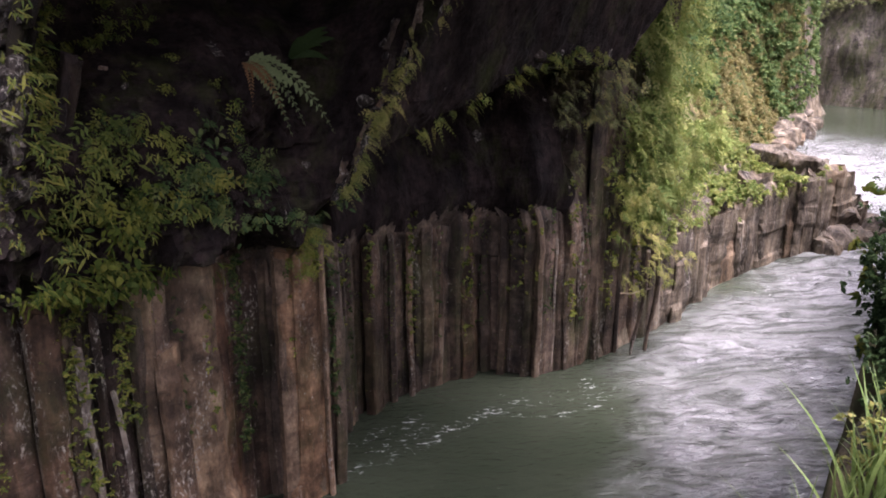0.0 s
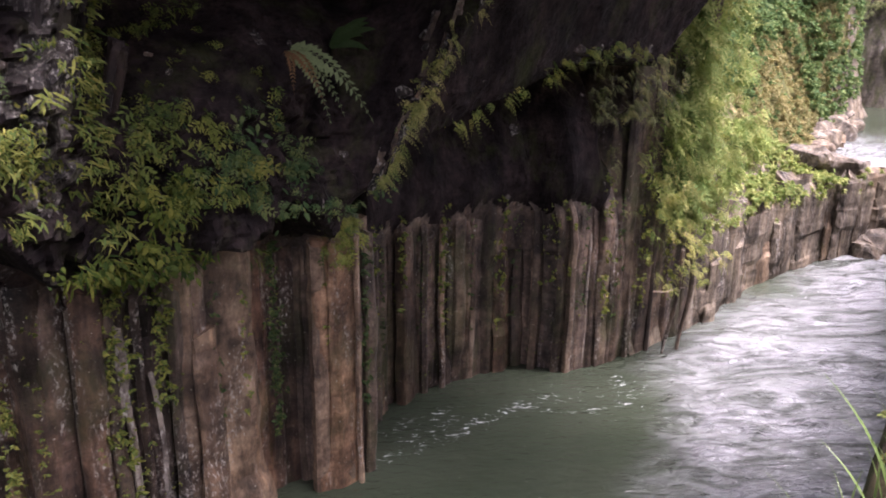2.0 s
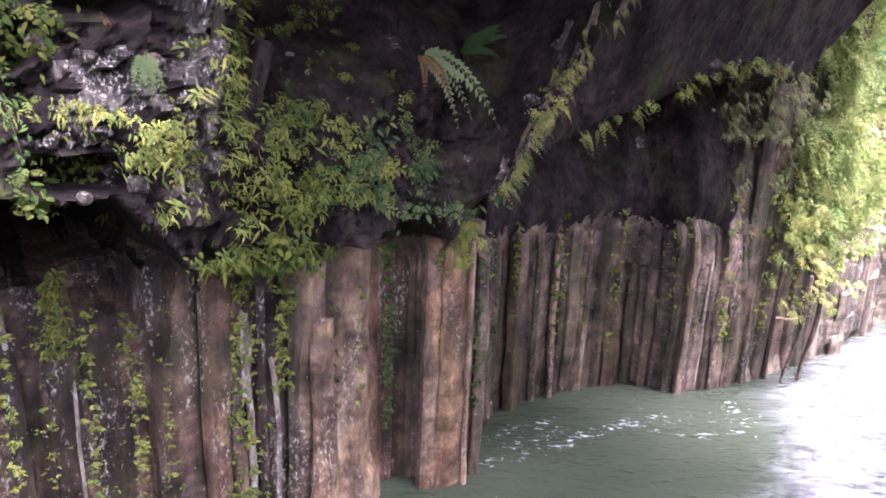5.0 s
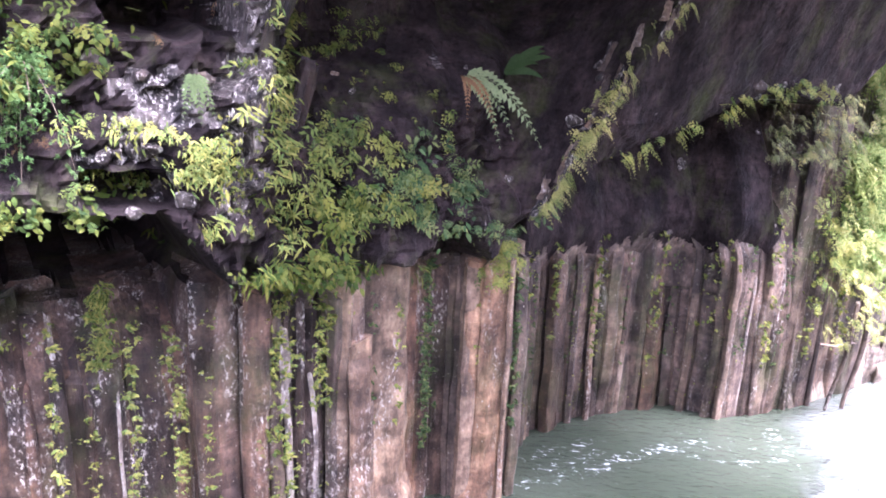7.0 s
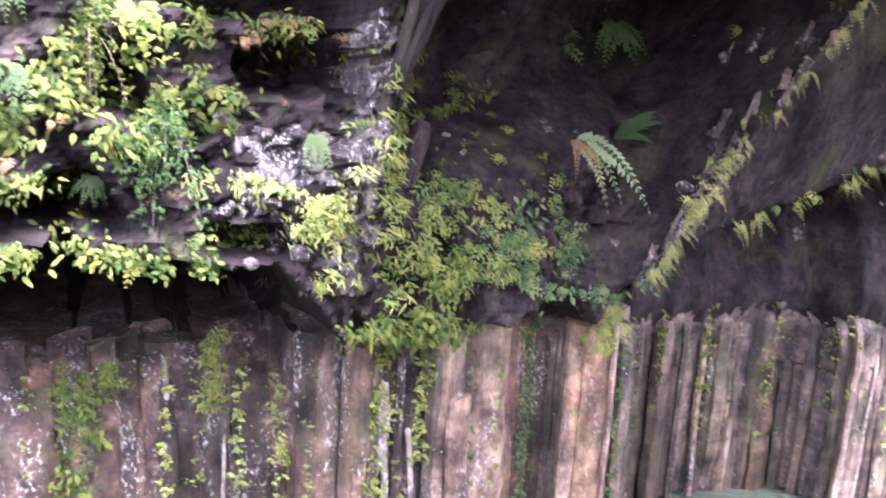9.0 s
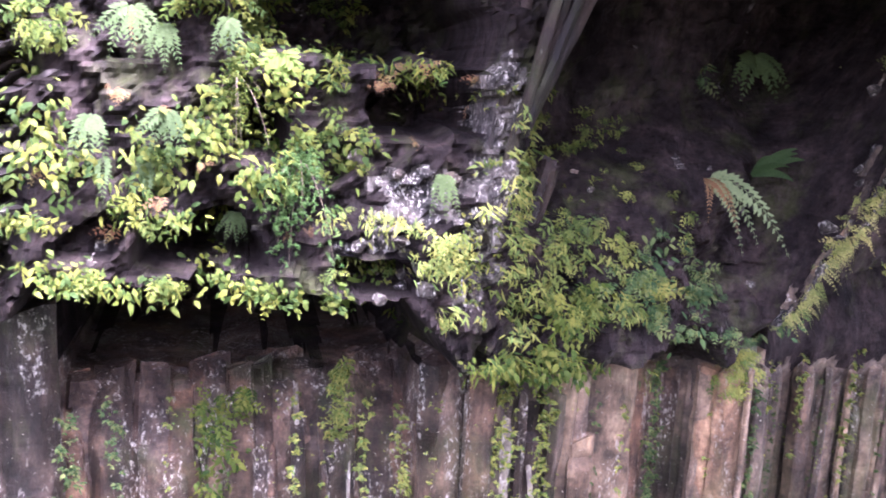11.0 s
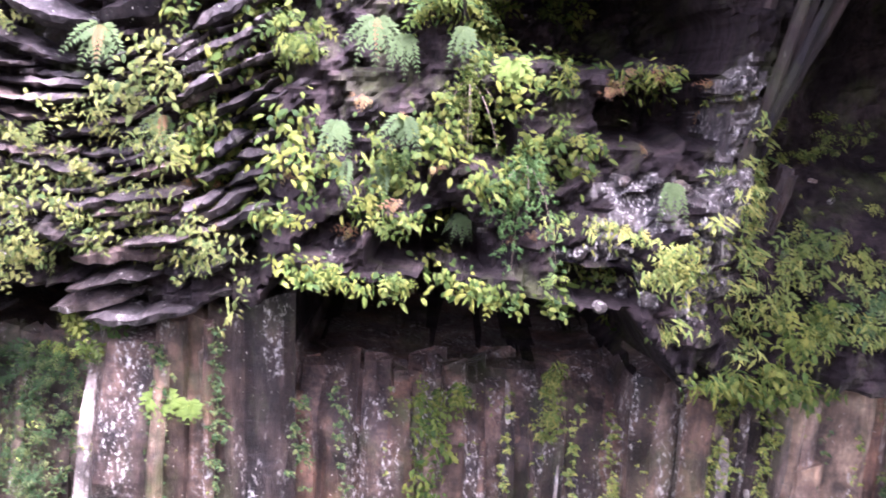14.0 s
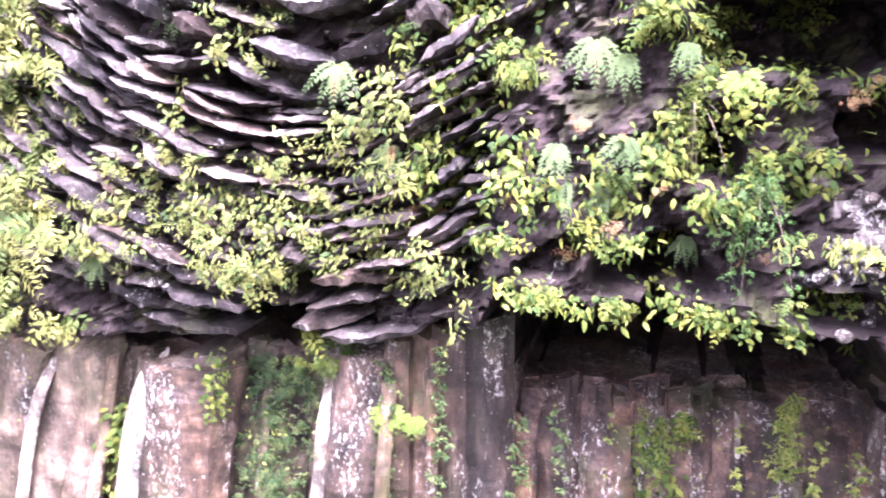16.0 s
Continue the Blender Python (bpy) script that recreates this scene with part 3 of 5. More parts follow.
def slab_mesh(r, th0, th1, thick, out, deep, rnd):
    """A bent, rounded rib of rock that tapers at both ends; neighbours share its waves."""
    n = max(9, int((th1 - th0) * r / 0.07))
    nose = rnd.uniform(0.03, 0.11)
    prof = [(-0.5, -deep), (-0.5, rnd.uniform(-0.16, -0.05)), (rnd.uniform(-0.42, -0.2), nose * 0.5), (rnd.uniform(-0.1, 0.2), nose), (rnd.uniform(0.38, 0.5), rnd.uniform(-0.08, 0.03)), (0.52, -0.2), (0.5, -deep)]
    verts, k = [], len(prof)
    seed, tilt = rnd.random() * 50, rnd.uniform(-0.1, 0.1)
    for i in range(n + 1):
        th = th0 + (th1 - th0) * i / n
        near = min(i, n - i) / n
        end = min(1.0, 0.25 + 3.4 * near)
        uu, zz = FAN_U + r * math.sin(th), FAN_Z - r * math.cos(th)
        wav = 0.13 * float(vnoise(uu * 0.9, zz * 0.9, 4.0)) + 0.05 * float(vnoise(uu * 2.6, zz * 2.6, 6.0)) + 0.014 * float(vnoise(i * 0.6, seed))
        swell = 1 + 0.3 * float(vnoise(i * 0.45, seed + 20))
        o = out - 0.16 * (1 - end) + 0.06 * float(vnoise(i * 0.3, seed + 9)) + 0.018 * float(vnoise(i * 1.4, seed + 3))
        for a, b in prof:
            rr = r - a * thick * end * swell + wav + tilt * (i / n - 0.5) + rnd.uniform(-0.016, 0.016)
            verts.append((FAN_U + rr * math.sin(th), o + b + rnd.uniform(-0.016, 0.016), FAN_Z - rr * math.cos(th)))
    faces = []
    for i in range(n):
        for j in range(k - 1):
            a = i * k + j
            faces += [(a, a + 1, a + k + 1), (a, a + k + 1, a + k)]
    for q in (0, n * k):
        for j in range(1, k - 1):
            faces.append((q, q + j, q + j + 1))
    v = np.array(verts)
    return mesh_of("basalt_slab", place(v[:, 0], v[:, 1], v[:, 2]), faces, M_SLAB)


rnd = random.Random(5)
r = 1.7
while r < 5.75:
    thick = rnd.uniform(0.07, 0.16) * (1.7 if r < 3.0 else 1.0)
    th = -1.1 + rnd.uniform(0, 0.25)
    while th < 1.05:
        span = rnd.uniform(0.35, 1.15) / r
        u_mid, z_mid = FAN_U + r * math.sin(th + span / 2), FAN_Z - r * math.cos(th + span / 2)
        right_end = -1.85 if z_mid < 4.9 else -1.2
        floor_z = 4.5 if -4.85 < u_mid < -3.6 else 3.85
        if -7.4 < u_mid - 0.3 and u_mid + span * r * 0.4 < right_end and floor_z < z_mid < 8.2 and rnd.random() < 0.95:
            lower = float(smooth(5.0, 4.0, z_mid)) if z_mid < 5 else 0.0
            o = 0.36 - 0.05 * (z_mid - 4.2) + 0.16 * float(vnoise(u_mid * 1.2, z_mid * 1.2, 2.0)) + rnd.uniform(-0.13, 0.12) - 0.12 * lower
            under("basalt_slab", slab_mesh(r + rnd.uniform(-0.03, 0.03), th, th + span, thick * rnd.uniform(0.75, 1.1), o, 0.6, rnd), cliff)
        th += span * rnd.uniform(0.82, 1.05)
    r += thick * rnd.uniform(1.2, 1.6)

# ---- left bank upstream: a low shelf of columns, boulders and a green slope ----
def bank_foot(u):
    return np.interp(u, [10, 12.1, 13.9, 15.7, 18.2, 20.2, 22.8, 24.0, 30, 36, 42, 47, 50, 54, 90], [7.4, 7.25, 7.4, 7.7, 7.7, 7.3, 6.9, 8.6, 12.3, 14.3, 15.9, 17.3, 19.5, 27, 60])


def bank_height(u, d):
    s = d - bank_foot(u)
    steep = 1 - smooth(12.6, 13.8, u)
    shelf = 2.3 * smooth(-0.1, 0.5, s) * (1 - 0.85 * smooth(19.5, 23, u))
    wild = smooth(21, 26, u)
    far = np.interp(u, [22, 26, 32, 38, 43, 60], [0.3, 2.0, 3.3, 4.9, 7.2, 8.0]) * smooth(0.0, 1.0, s / (4.2 - 2.8 * smooth(37, 43, u))) + 0.55 * wild * np.clip(s - 2.4, 0, 14)
    rise = far + (0.2 + 2.5 * steep) * np.clip(s - 0.5, 0, 5.0 - 2.2 * steep) * (1 - wild) + 0.75 * np.clip(s - 5.0, 0, 14) * (1 - wild) + 0.12 * np.clip(s - 19, 0, 60)
    return np.where(s < -0.6, -1.0, shelf - 0.4 + rise + (0.25 * fbm(u * 0.9, d * 0.9) + 0.2 * facets(u * 0.9, d * 0.9)) * smooth(0, 1, s))


M_TURF = rock("dry_turf", (0.05, 0.05, 0.022), (0.13, 0.125, 0.055), (0.25, 0.215, 0.11), 0.0, 1.2, 1.0, 0.85, shine=0.1)
bu, bd = np.concatenate([np.arange(11.2, 28, 0.25), np.arange(28, 130, 0.9)]), np.concatenate([np.arange(6.0, 14, 0.25), np.arange(14, 70, 0.9)])
gu, gd = np.meshgrid(bu, bd, indexing="ij")
bank = new("bank_upstream", mesh_of("bank_upstream", place(gu, FACE - gd, bank_height(gu, gd)).reshape(-1, 3), grid_tris(len(bu), len(bd))[:, ::-1], M_BANK))
bank.data.materials.append(M_TURF)
tri = grid_tris(len(bu), len(bd))
bs = (gd - bank_foot(gu)).ravel()[tri].mean(1) + 0.4 * fbm(gu.ravel()[tri].mean(1) * 1.5, gd.ravel()[tri].mean(1) * 1.5)
bank.data.polygons.foreach_set("material_index", (bs > 0.9).astype(np.int32))
tagged(bank, "rocky shelf and steep overgrown slope above the river", "river bank", kind="structure")
rnd = random.Random(3)
u = 12.7
while u < 22.6:
    w = rnd.uniform(0.3, 0.75)
    c = u + w / 2
    out = float(base_out(c)) + rnd.uniform(-0.06, 0.05)
    top = 2.0 + 0.35 * float(vnoise(c * 1.3, 4.0)) + rnd.uniform(-0.12, 0.12) - 1.2 * float(smooth(20.3, 22.8, u))
    under("basalt_column", column_mesh(u - 0.32, u + w + 0.32, out, -0.8, top, rnd, M_BANK, 0.0, 6, 24, 0.0, 0.22, 0.06), bank)
    if rnd.random() < 0.6:
        under("basalt_column", column_mesh(c - 0.16, c + 0.14, out + 0.1, -0.8, top * rnd.uniform(0.4, 0.95), rnd, M_BANK, 0.0, 5, 18, 0.0, 0.5, 0.07), bank)
    u += w * 0.8


def boulder_mesh(rnd, size, material, name="boulder"):
    """An angular rock cut by random planes."""
    bm = bmesh.new()
    bmesh.ops.create_icosphere(bm, subdivisions=3, radius=1.0)
    planes = [(Vector((rnd.gauss(0, 1), rnd.gauss(0, 1), rnd.gauss(0, 1))).normalized(), rnd.uniform(0.55, 0.8)) for _ in range(14)]
    for v in bm.verts:
        for nrm, dist in planes:
            over = v.co.dot(nrm) - dist
            if over > 0:
                v.co -= nrm * over
        v.co *= 1 + 0.08 * noise.noise(v.co * 3.1) + 0.04 * noise.noise(v.co * 8.3)
        v.co = Vector((v.co.x * size[0], v.co.y * size[1], v.co.z * size[2]))
    me = bpy.data.meshes.new(name)
    bm.to_mesh(me)
    bm.free()
    me.materials.append(material)
    return me


boulders = [boulder_mesh(rnd, (0.8, 0.7, 0.55), M_BANK) for _ in range(5)]
for k in range(54):
    if k < 28:
        u = rnd.uniform(20.0, 24.4)
        d = float(bank_foot(u)) + rnd.uniform(-0.45, 1.3)
        s = rnd.uniform(0.45, 1.1)
    else:
        u = rnd.uniform(26, 42.5)
        d = float(bank_foot(u)) + rnd.uniform(-0.3, 0.7)
        s = rnd.uniform(0.5, 1.4)
    p = place(u, FACE - d, max(0.0, float(bank_height(np.array(u), np.array(d)))) + 0.12 * s)
    b = new("boulder", boulders[k % 5])
    b.matrix_basis = Matrix.LocRotScale(Vector(p), Euler((rnd.uniform(-0.4, 0.4), rnd.uniform(-0.4, 0.4), rnd.uniform(0, 6.3))), Vector((s, s, s)))
    tagged(b, "grey-brown angular boulder at the river's edge", "boulder", "boulders along the shore")

# far gorge wall across the pool
fx, fz = np.arange(-28, 90, 0.8), np.arange(-1, 15, 0.6)
gx, gz = np.meshgrid(fx, fz, indexing="ij")
ridge = 0.5 * vnoise(gx * 0.9, gz * 0.06) + 1.2 * fbm(gx * 0.15, gz * 0.15)
lean_back = 0.4 * gz + 1.6 * np.clip(gz - 8, 0, 40)
far_dir, far_in = np.array([0.86, -0.5, 0]), np.array([0.5, 0.86, 0])
pts = np.array([20.5, 50.0, 0]) + gx[..., None] * far_dir + (lean_back + ridge)[..., None] * far_in
pts[..., 2] = gz
# Basalt lightened so its colour carries the haze before the far wall.
M_FAR = rock("hazed_basalt", (0.1, 0.095, 0.08), (0.22, 0.205, 0.175), (0.36, 0.335, 0.285), 0.2, 1.0, 0.25, 0.8, 2.0, shine=0.1)
tagged(new("gorge_wall", mesh_of("gorge_wall", pts.reshape(-1, 3), grid_tris(len(fx), len(fz)), M_FAR, True)), "columnar gorge wall across the pool, paled for haze", "cliff", kind="structure")

# ---- near bank under the camera; unseen hill added behind it blocks low sky ----
def near_height(x, y):
    d = (y - x) * math.sqrt(0.5)
    s = np.maximum(x - (0.62 * y - 0.24), 1.15 - d - 3.0 * smooth(1.6, 3.2, y))
    return -1.0 + 5.35 * smooth(-0.5, 0.08, s) + (0.15 + 1.25 * smooth(-9, 0, x + y) * (1 - smooth(10, 16, x + y)) * (1 - smooth(-2, 3, y))) * np.clip(s - 4.5, 0, 12) + 0.12 * fbm(x, y) * smooth(0, 0.5, s)


nx, ny = np.concatenate([np.arange(-40, -8, 2.0), np.arange(-8, 14, 0.3), np.arange(14, 60, 2.0)]), np.concatenate([np.arange(-40, -4, 2.0), np.arange(-4, 24, 0.3), np.arange(24, 44, 2.0)])
gx, gy = np.meshgrid(nx, ny, indexing="ij")
pts = np.stack([gx, gy, near_height(gx, gy)], -1)
M_SOIL = rock("bank_soil", (0.012, 0.011, 0.008), (0.03, 0.028, 0.018), (0.06, 0.056, 0.032), 0.1, 0.9, 1.0, 0.8)
tagged(new("bank_near", mesh_of("bank_near", pts.reshape(-1, 3), grid_tris(len(nx), len(ny)), M_SOIL, True)), "earthy overgrown river bank with an added hill behind", "river bank", kind="structure")

# river bed and wide ground, far beyond all that stands on it
me = mesh_of("ground", [(-900, -900, -1.05), (900, -900, -1.05), (900, 900, -1.05), (-900, 900, -1.05)], [(0, 1, 2), (0, 2, 3)], M_SOIL)
tagged(new("ground", me), "silty ground under the river", "ground", kind="structure")

# ---- the river ----
wx, wy = np.concatenate([np.arange(-60, -14, 2.0), np.arange(-14, -4, 0.4), np.arange(-4, 20, 0.12), np.arange(20, 60, 0.6)]), np.concatenate([np.arange(-60, -2, 2.0), np.arange(-2, 4, 0.5), np.arange(4, 30, 0.12), np.arange(30, 100, 0.6)])
gx, gy = np.meshgrid(wx, wy, indexing="ij")
pu, pd = (gx + gy) * math.sqrt(0.5), (gy - gx) * math.sqrt(0.5)
# Edge follows where the sky's reflection begins on the churned water.
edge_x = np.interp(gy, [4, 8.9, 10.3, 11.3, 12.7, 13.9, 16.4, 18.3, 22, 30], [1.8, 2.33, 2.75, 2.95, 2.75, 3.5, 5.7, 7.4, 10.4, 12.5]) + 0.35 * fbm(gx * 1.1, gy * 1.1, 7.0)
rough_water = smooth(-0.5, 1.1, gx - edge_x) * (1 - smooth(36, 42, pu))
rapid = np.exp(-((pu - 29 + 0.3 * (pd - 8)) / 6.0) ** 2) * (1 - smooth(42, 46, pu))
bent = 0.5 * fbm(gx * 0.5, gy * 0.5, 3.0)
hgt = (0.006 + 0.06 * rough_water + 0.2 * rapid) * fbm(gx * 0.75 + bent, gy * 1.6 + bent, 0.0, 3)
hgt = hgt + (0.003 + 0.035 * rough_water) * fbm(gx * 2.2 + 2 * bent, gy * 5.4 + bent, 2.0, 3)
pts = np.stack([gx, gy, hgt], -1)
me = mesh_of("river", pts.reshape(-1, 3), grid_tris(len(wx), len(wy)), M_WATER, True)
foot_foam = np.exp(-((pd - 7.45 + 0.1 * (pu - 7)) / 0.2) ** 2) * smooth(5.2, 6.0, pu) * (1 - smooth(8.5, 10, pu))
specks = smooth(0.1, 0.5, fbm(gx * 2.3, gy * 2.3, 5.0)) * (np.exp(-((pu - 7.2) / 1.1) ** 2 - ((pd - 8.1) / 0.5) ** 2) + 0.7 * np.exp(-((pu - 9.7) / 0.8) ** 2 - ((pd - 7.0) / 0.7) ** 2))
# Foam flecks along the eddy also paint the pool's glints.
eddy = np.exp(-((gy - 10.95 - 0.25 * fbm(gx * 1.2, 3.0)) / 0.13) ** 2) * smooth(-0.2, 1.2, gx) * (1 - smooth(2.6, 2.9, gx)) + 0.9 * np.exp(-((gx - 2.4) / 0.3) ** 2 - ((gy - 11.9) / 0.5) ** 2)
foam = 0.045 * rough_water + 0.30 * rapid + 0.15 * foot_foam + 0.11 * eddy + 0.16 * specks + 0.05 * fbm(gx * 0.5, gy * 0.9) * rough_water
# Froth and a painted sky reflection whiten the open river.
froth_sheen = np.clip(rough_water * (0.75 + 0.35 * fbm(gx * 0.45, gy * 1.2)) * (0.35 + 0.65 * (1 - smooth(5.6, 7.4, pd))) + rapid, 0, 1)
for key, vals in (("foam", foam), ("froth_sheen", froth_sheen)):
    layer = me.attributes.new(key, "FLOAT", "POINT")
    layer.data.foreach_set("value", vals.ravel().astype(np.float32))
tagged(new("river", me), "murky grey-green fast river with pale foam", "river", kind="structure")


# ---- plants ----
OUT = -INTO
UPV = np.array([0.0, 0.0, 1.0])
prs = np.random.RandomState(21)


def leaf_shape(start, way, length, width, droop, rs):
    """One lanceolate leaf that bends down: 6 points, 4 triangles."""
    way = way / np.linalg.norm(way)
    side = np.cross(way, UPV + 0.6 * rs.randn(3))
    side = side / (np.linalg.norm(side) + 1e-6)
    pts = [start]
    for t, w in ((0.35, 0.5), (0.7, 0.36)):
        mid = start + way * length * t - UPV * droop * length * t * t
        pts += [mid - side * width * w, mid + side * width * w]
    pts.append(start + way * length - UPV * droop * length)
    return np.array(pts)


LEAF_TRIS = np.array([(0, 2, 1), (1, 2, 4), (1, 4, 3), (3, 4, 5)])


def clump(n, spread, length, width, droop, rs, rise=0.3):
    """Leaves that spring from one spot: x along the wall, y out of it, z up."""
    vs, ts = [], []
    for k in range(n):
        way = np.array([rs.randn() * spread, abs(rs.randn()) * 0.8 + 0.15, rs.randn() * 0.5 + rise])
        s = length * rs.uniform(0.55, 1.15)
        start = np.array([rs.randn() * 0.25, abs(rs.randn()) * 0.15, rs.randn() * 0.25]) * length
        vs.append(leaf_shape(start, way, s, width * s / length, droop * rs.uniform(0.5, 1.6), rs))
        ts.append(LEAF_TRIS + 6 * k)
    return np.concatenate(vs), np.concatenate(ts)


def arched_frond(end, pairs, pinna, rs, lift=0.25, full=0.5, slim=0.2):
    """A frond that springs up and hangs to the point end: a thin stalk with paired leaflets joined to it."""
    end = np.asarray(end, float)
    length = np.linalg.norm(end)
    mid = end * 0.42 + np.array([0.0, 0.12 * length, lift * length])
    def at(t):
        return mid * 2 * t * (1 - t) + end * t * t
    vs, ts, n = [], [], 2 * pairs + 1
    for i in range(n + 1):
        p = at(i / n)
        w = 0.006 * length * (1.2 - i / n)
        vs += [p + (-w, 0, 0), p + (w, 0, 0)]
        if i:
            ts += [(2 * i - 2, 2 * i - 1, 2 * i + 1), (2 * i - 2, 2 * i + 1, 2 * i)]
    for i in range(2, n, 2):
        t = i / n
        ahead = at(min(1.0, t + 0.04)) - at(t)
        ahead = ahead / (np.linalg.norm(ahead) + 1e-9)
        side = np.cross(ahead, np.array([0.0, 1.0, 0.45]))
        side = side / (np.linalg.norm(side) + 1e-9)
        ln = pinna * length * (0.15 + 0.85 * math.sin(math.pi * min(1.0, 0.22 + 0.8 * t) ** 0.8)) * rs.uniform(0.85, 1.15)
        for q, sgn in ((0, -1), (1, 1)):
            way = side * sgn + ahead * full + np.array([0, 0, -0.22]) + rs.randn(3) * 0.07
            way = way / np.linalg.norm(way)
            p = vs[2 * i + q]
            a, k = p + way * ln * 0.45, len(vs)
            vs += [a + ahead * slim * ln, p + way * ln - np.array([0, 0, 0.1 * ln]), a - ahead * slim * ln]
            ts += [(2 * i + q, k, k + 1), (2 * i + q, k + 1, k + 2)]
    return np.array(vs), np.array(ts)


def spray(n, length, rs, pairs=5, pinna=0.3, spread=0.75, hang=0.75, slim=0.22):
    """A small fern-like plant: short fronds that spread from one root and hang."""
    pieces = []
    for k in range(n):
        q = length * rs.uniform(0.55, 1.15)
        end = np.array([rs.randn() * spread, rs.uniform(0.25, 0.75), -hang * rs.uniform(0.2, 1.2)])
        v, t = arched_frond(end / np.linalg.norm(end) * q, pairs, pinna, rs, rs.uniform(0.15, 0.45), 0.5, slim)
        pieces.append((v + rs.randn(3) * length * 0.12, t))
    return joined(pieces)


def hanging_clump(n, length, width, rs, loose=1.0):
    """Oval leaves that hang from one spot, their faces turned outwards."""
    vs, ts = [], []
    for k in range(n):
        q = length * rs.uniform(0.6, 1.15)
        way = np.array([rs.randn() * 0.55, rs.uniform(0.1, 0.6), -rs.uniform(0.2, 1.0)])
        way = way / np.linalg.norm(way)
        side = np.cross(way, np.array([rs.randn() * 0.35, 1.0, 0.5 + rs.randn() * 0.25]))
        side = side / np.linalg.norm(side) * width * q / length
        p = np.array([rs.randn() * 0.9, abs(rs.randn()) * 0.45, rs.randn() * 0.75]) * length * loose
        bulge = np.array([0, 0.1 * q, 0.05 * q])
        vs.append(np.array([p, p + way * q * 0.3 - side * 0.46 + bulge, p + way * q * 0.3 + side * 0.46 + bulge, p + way * q * 0.68 - side * 0.36 + bulge, p + way * q * 0.68 + side * 0.36 + bulge, p + way * q]))
        ts.append(LEAF_TRIS + 6 * k)
    return np.concatenate(vs), np.concatenate(ts)


def wall_frame(u, o, z, scale, rs, roll=0.35, yaw=0.5):
    """Matrices for plants that grow out of the cliff."""
    u, z, scale = (np.atleast_1d(np.asarray(a, float)) for a in (u, z, scale))
    n = len(u)
    basis = np.stack([ALONG, OUT, UPV], 1)
    ms = np.zeros((n, 4, 4))
    for k in range(n):
        r = np.array(Euler((rs.randn() * 0.2, rs.randn() * roll, rs.randn() * yaw)).to_matrix())
        ms[k, :3, :3] = basis @ r * scale[k % len(scale)]
    ms[:, :3, 3] = place(u, o, z)
    ms[:, 3, 3] = 1
    return ms


def stuff(name, pairs, material, label, category="foliage"):
    v, t = joined(pairs)
    return tagged(new(name, mesh_of(name, v, t, material)), label, category, kind="stuff")


SMALL = [clump(26, 1.2, 0.066, 0.036, 0.6, prs) for _ in range(6)]
TINY = [clump(16, 1.2, 0.034, 0.02, 0.4, prs) for _ in range(5)]
BROAD = [hanging_clump(11, 0.1, 0.052, prs) for _ in range(5)]
STRAND = [hanging_clump(13, 0.11, 0.03, prs) for _ in range(5)]
OVAL = [hanging_clump(7, 0.125, 0.056, prs) for _ in range(4)]
DROOP = [hanging_clump(9, 0.14, 0.026, prs, 0.35) for _ in range(6)]
SPRAY = [spray(5, 0.26, prs, 4, 0.34, 0.75, 0.8, 0.32) for _ in range(6)]
FINE = [spray(5, 0.2, prs, 4, 0.3, 0.7, 1.0, 0.32) for _ in range(5)]
TRAIL = [spray(4, 0.3, prs, 8, 0.15, 0.35, 1.6, 0.25) for _ in range(5)]
LONG = [spray(5, 0.4, prs, 6, 0.26, 0.7, 0.9, 0.22) for _ in range(5)]


def spread_on(kinds, us, zs, sizes, rs, lift=0.04):
    us, zs = np.asarray(us, float), np.asarray(zs, float)
    ms = wall_frame(us, cliff_out(us, zs) + lift, zs, sizes, rs)
    pick = rs.randint(0, len(kinds), len(us))
    return [stamp(kinds[k], ms[pick == k]) for k in range(len(kinds)) if (pick == k).any()]


def zone(kinds, u0, u1, z0, z1, n, s0, s1, rs, gaps=0.0, fine=1.3, lift=0.05):
    """Clumps over a stretch of the cliff, in patches."""
    u, z = rs.uniform(u0, u1, n * 4), rs.uniform(z0, z1, n * 4)
    keep = vnoise(u * fine, z * fine, 8.0) > gaps
    u, z = u[keep][:n], z[keep][:n]
    return spread_on(kinds, u, z, rs.uniform(s0, s1, max(1, len(u))), rs, lift)


def line(kinds, us, zs, n, jitter, s0, s1, rs, lift=0.05):
    t = rs.uniform(0, 1, n)
    grid = np.linspace(0, 1, len(us))
    u, z = np.interp(t, grid, us) + rs.randn(n) * jitter, np.interp(t, grid, zs) + rs.randn(n) * jitter
    return spread_on(kinds, u, z, rs.uniform(s0, s1, n), rs, lift)


rs = prs


def patches(kinds, spots, s0, s1, lift=0.09):
    """Tufts round several middles (along, up, half-width, half-height, count), thinning outwards."""
    u = np.concatenate([a + ru * 0.6 * rs.randn(n) for a, _, ru, _, n in spots])
    z = np.concatenate([b + rz * 0.6 * rs.randn(n) for _, b, _, rz, n in spots])
    return spread_on(kinds, u, z, rs.uniform(s0, s1, len(u)), rs, lift)


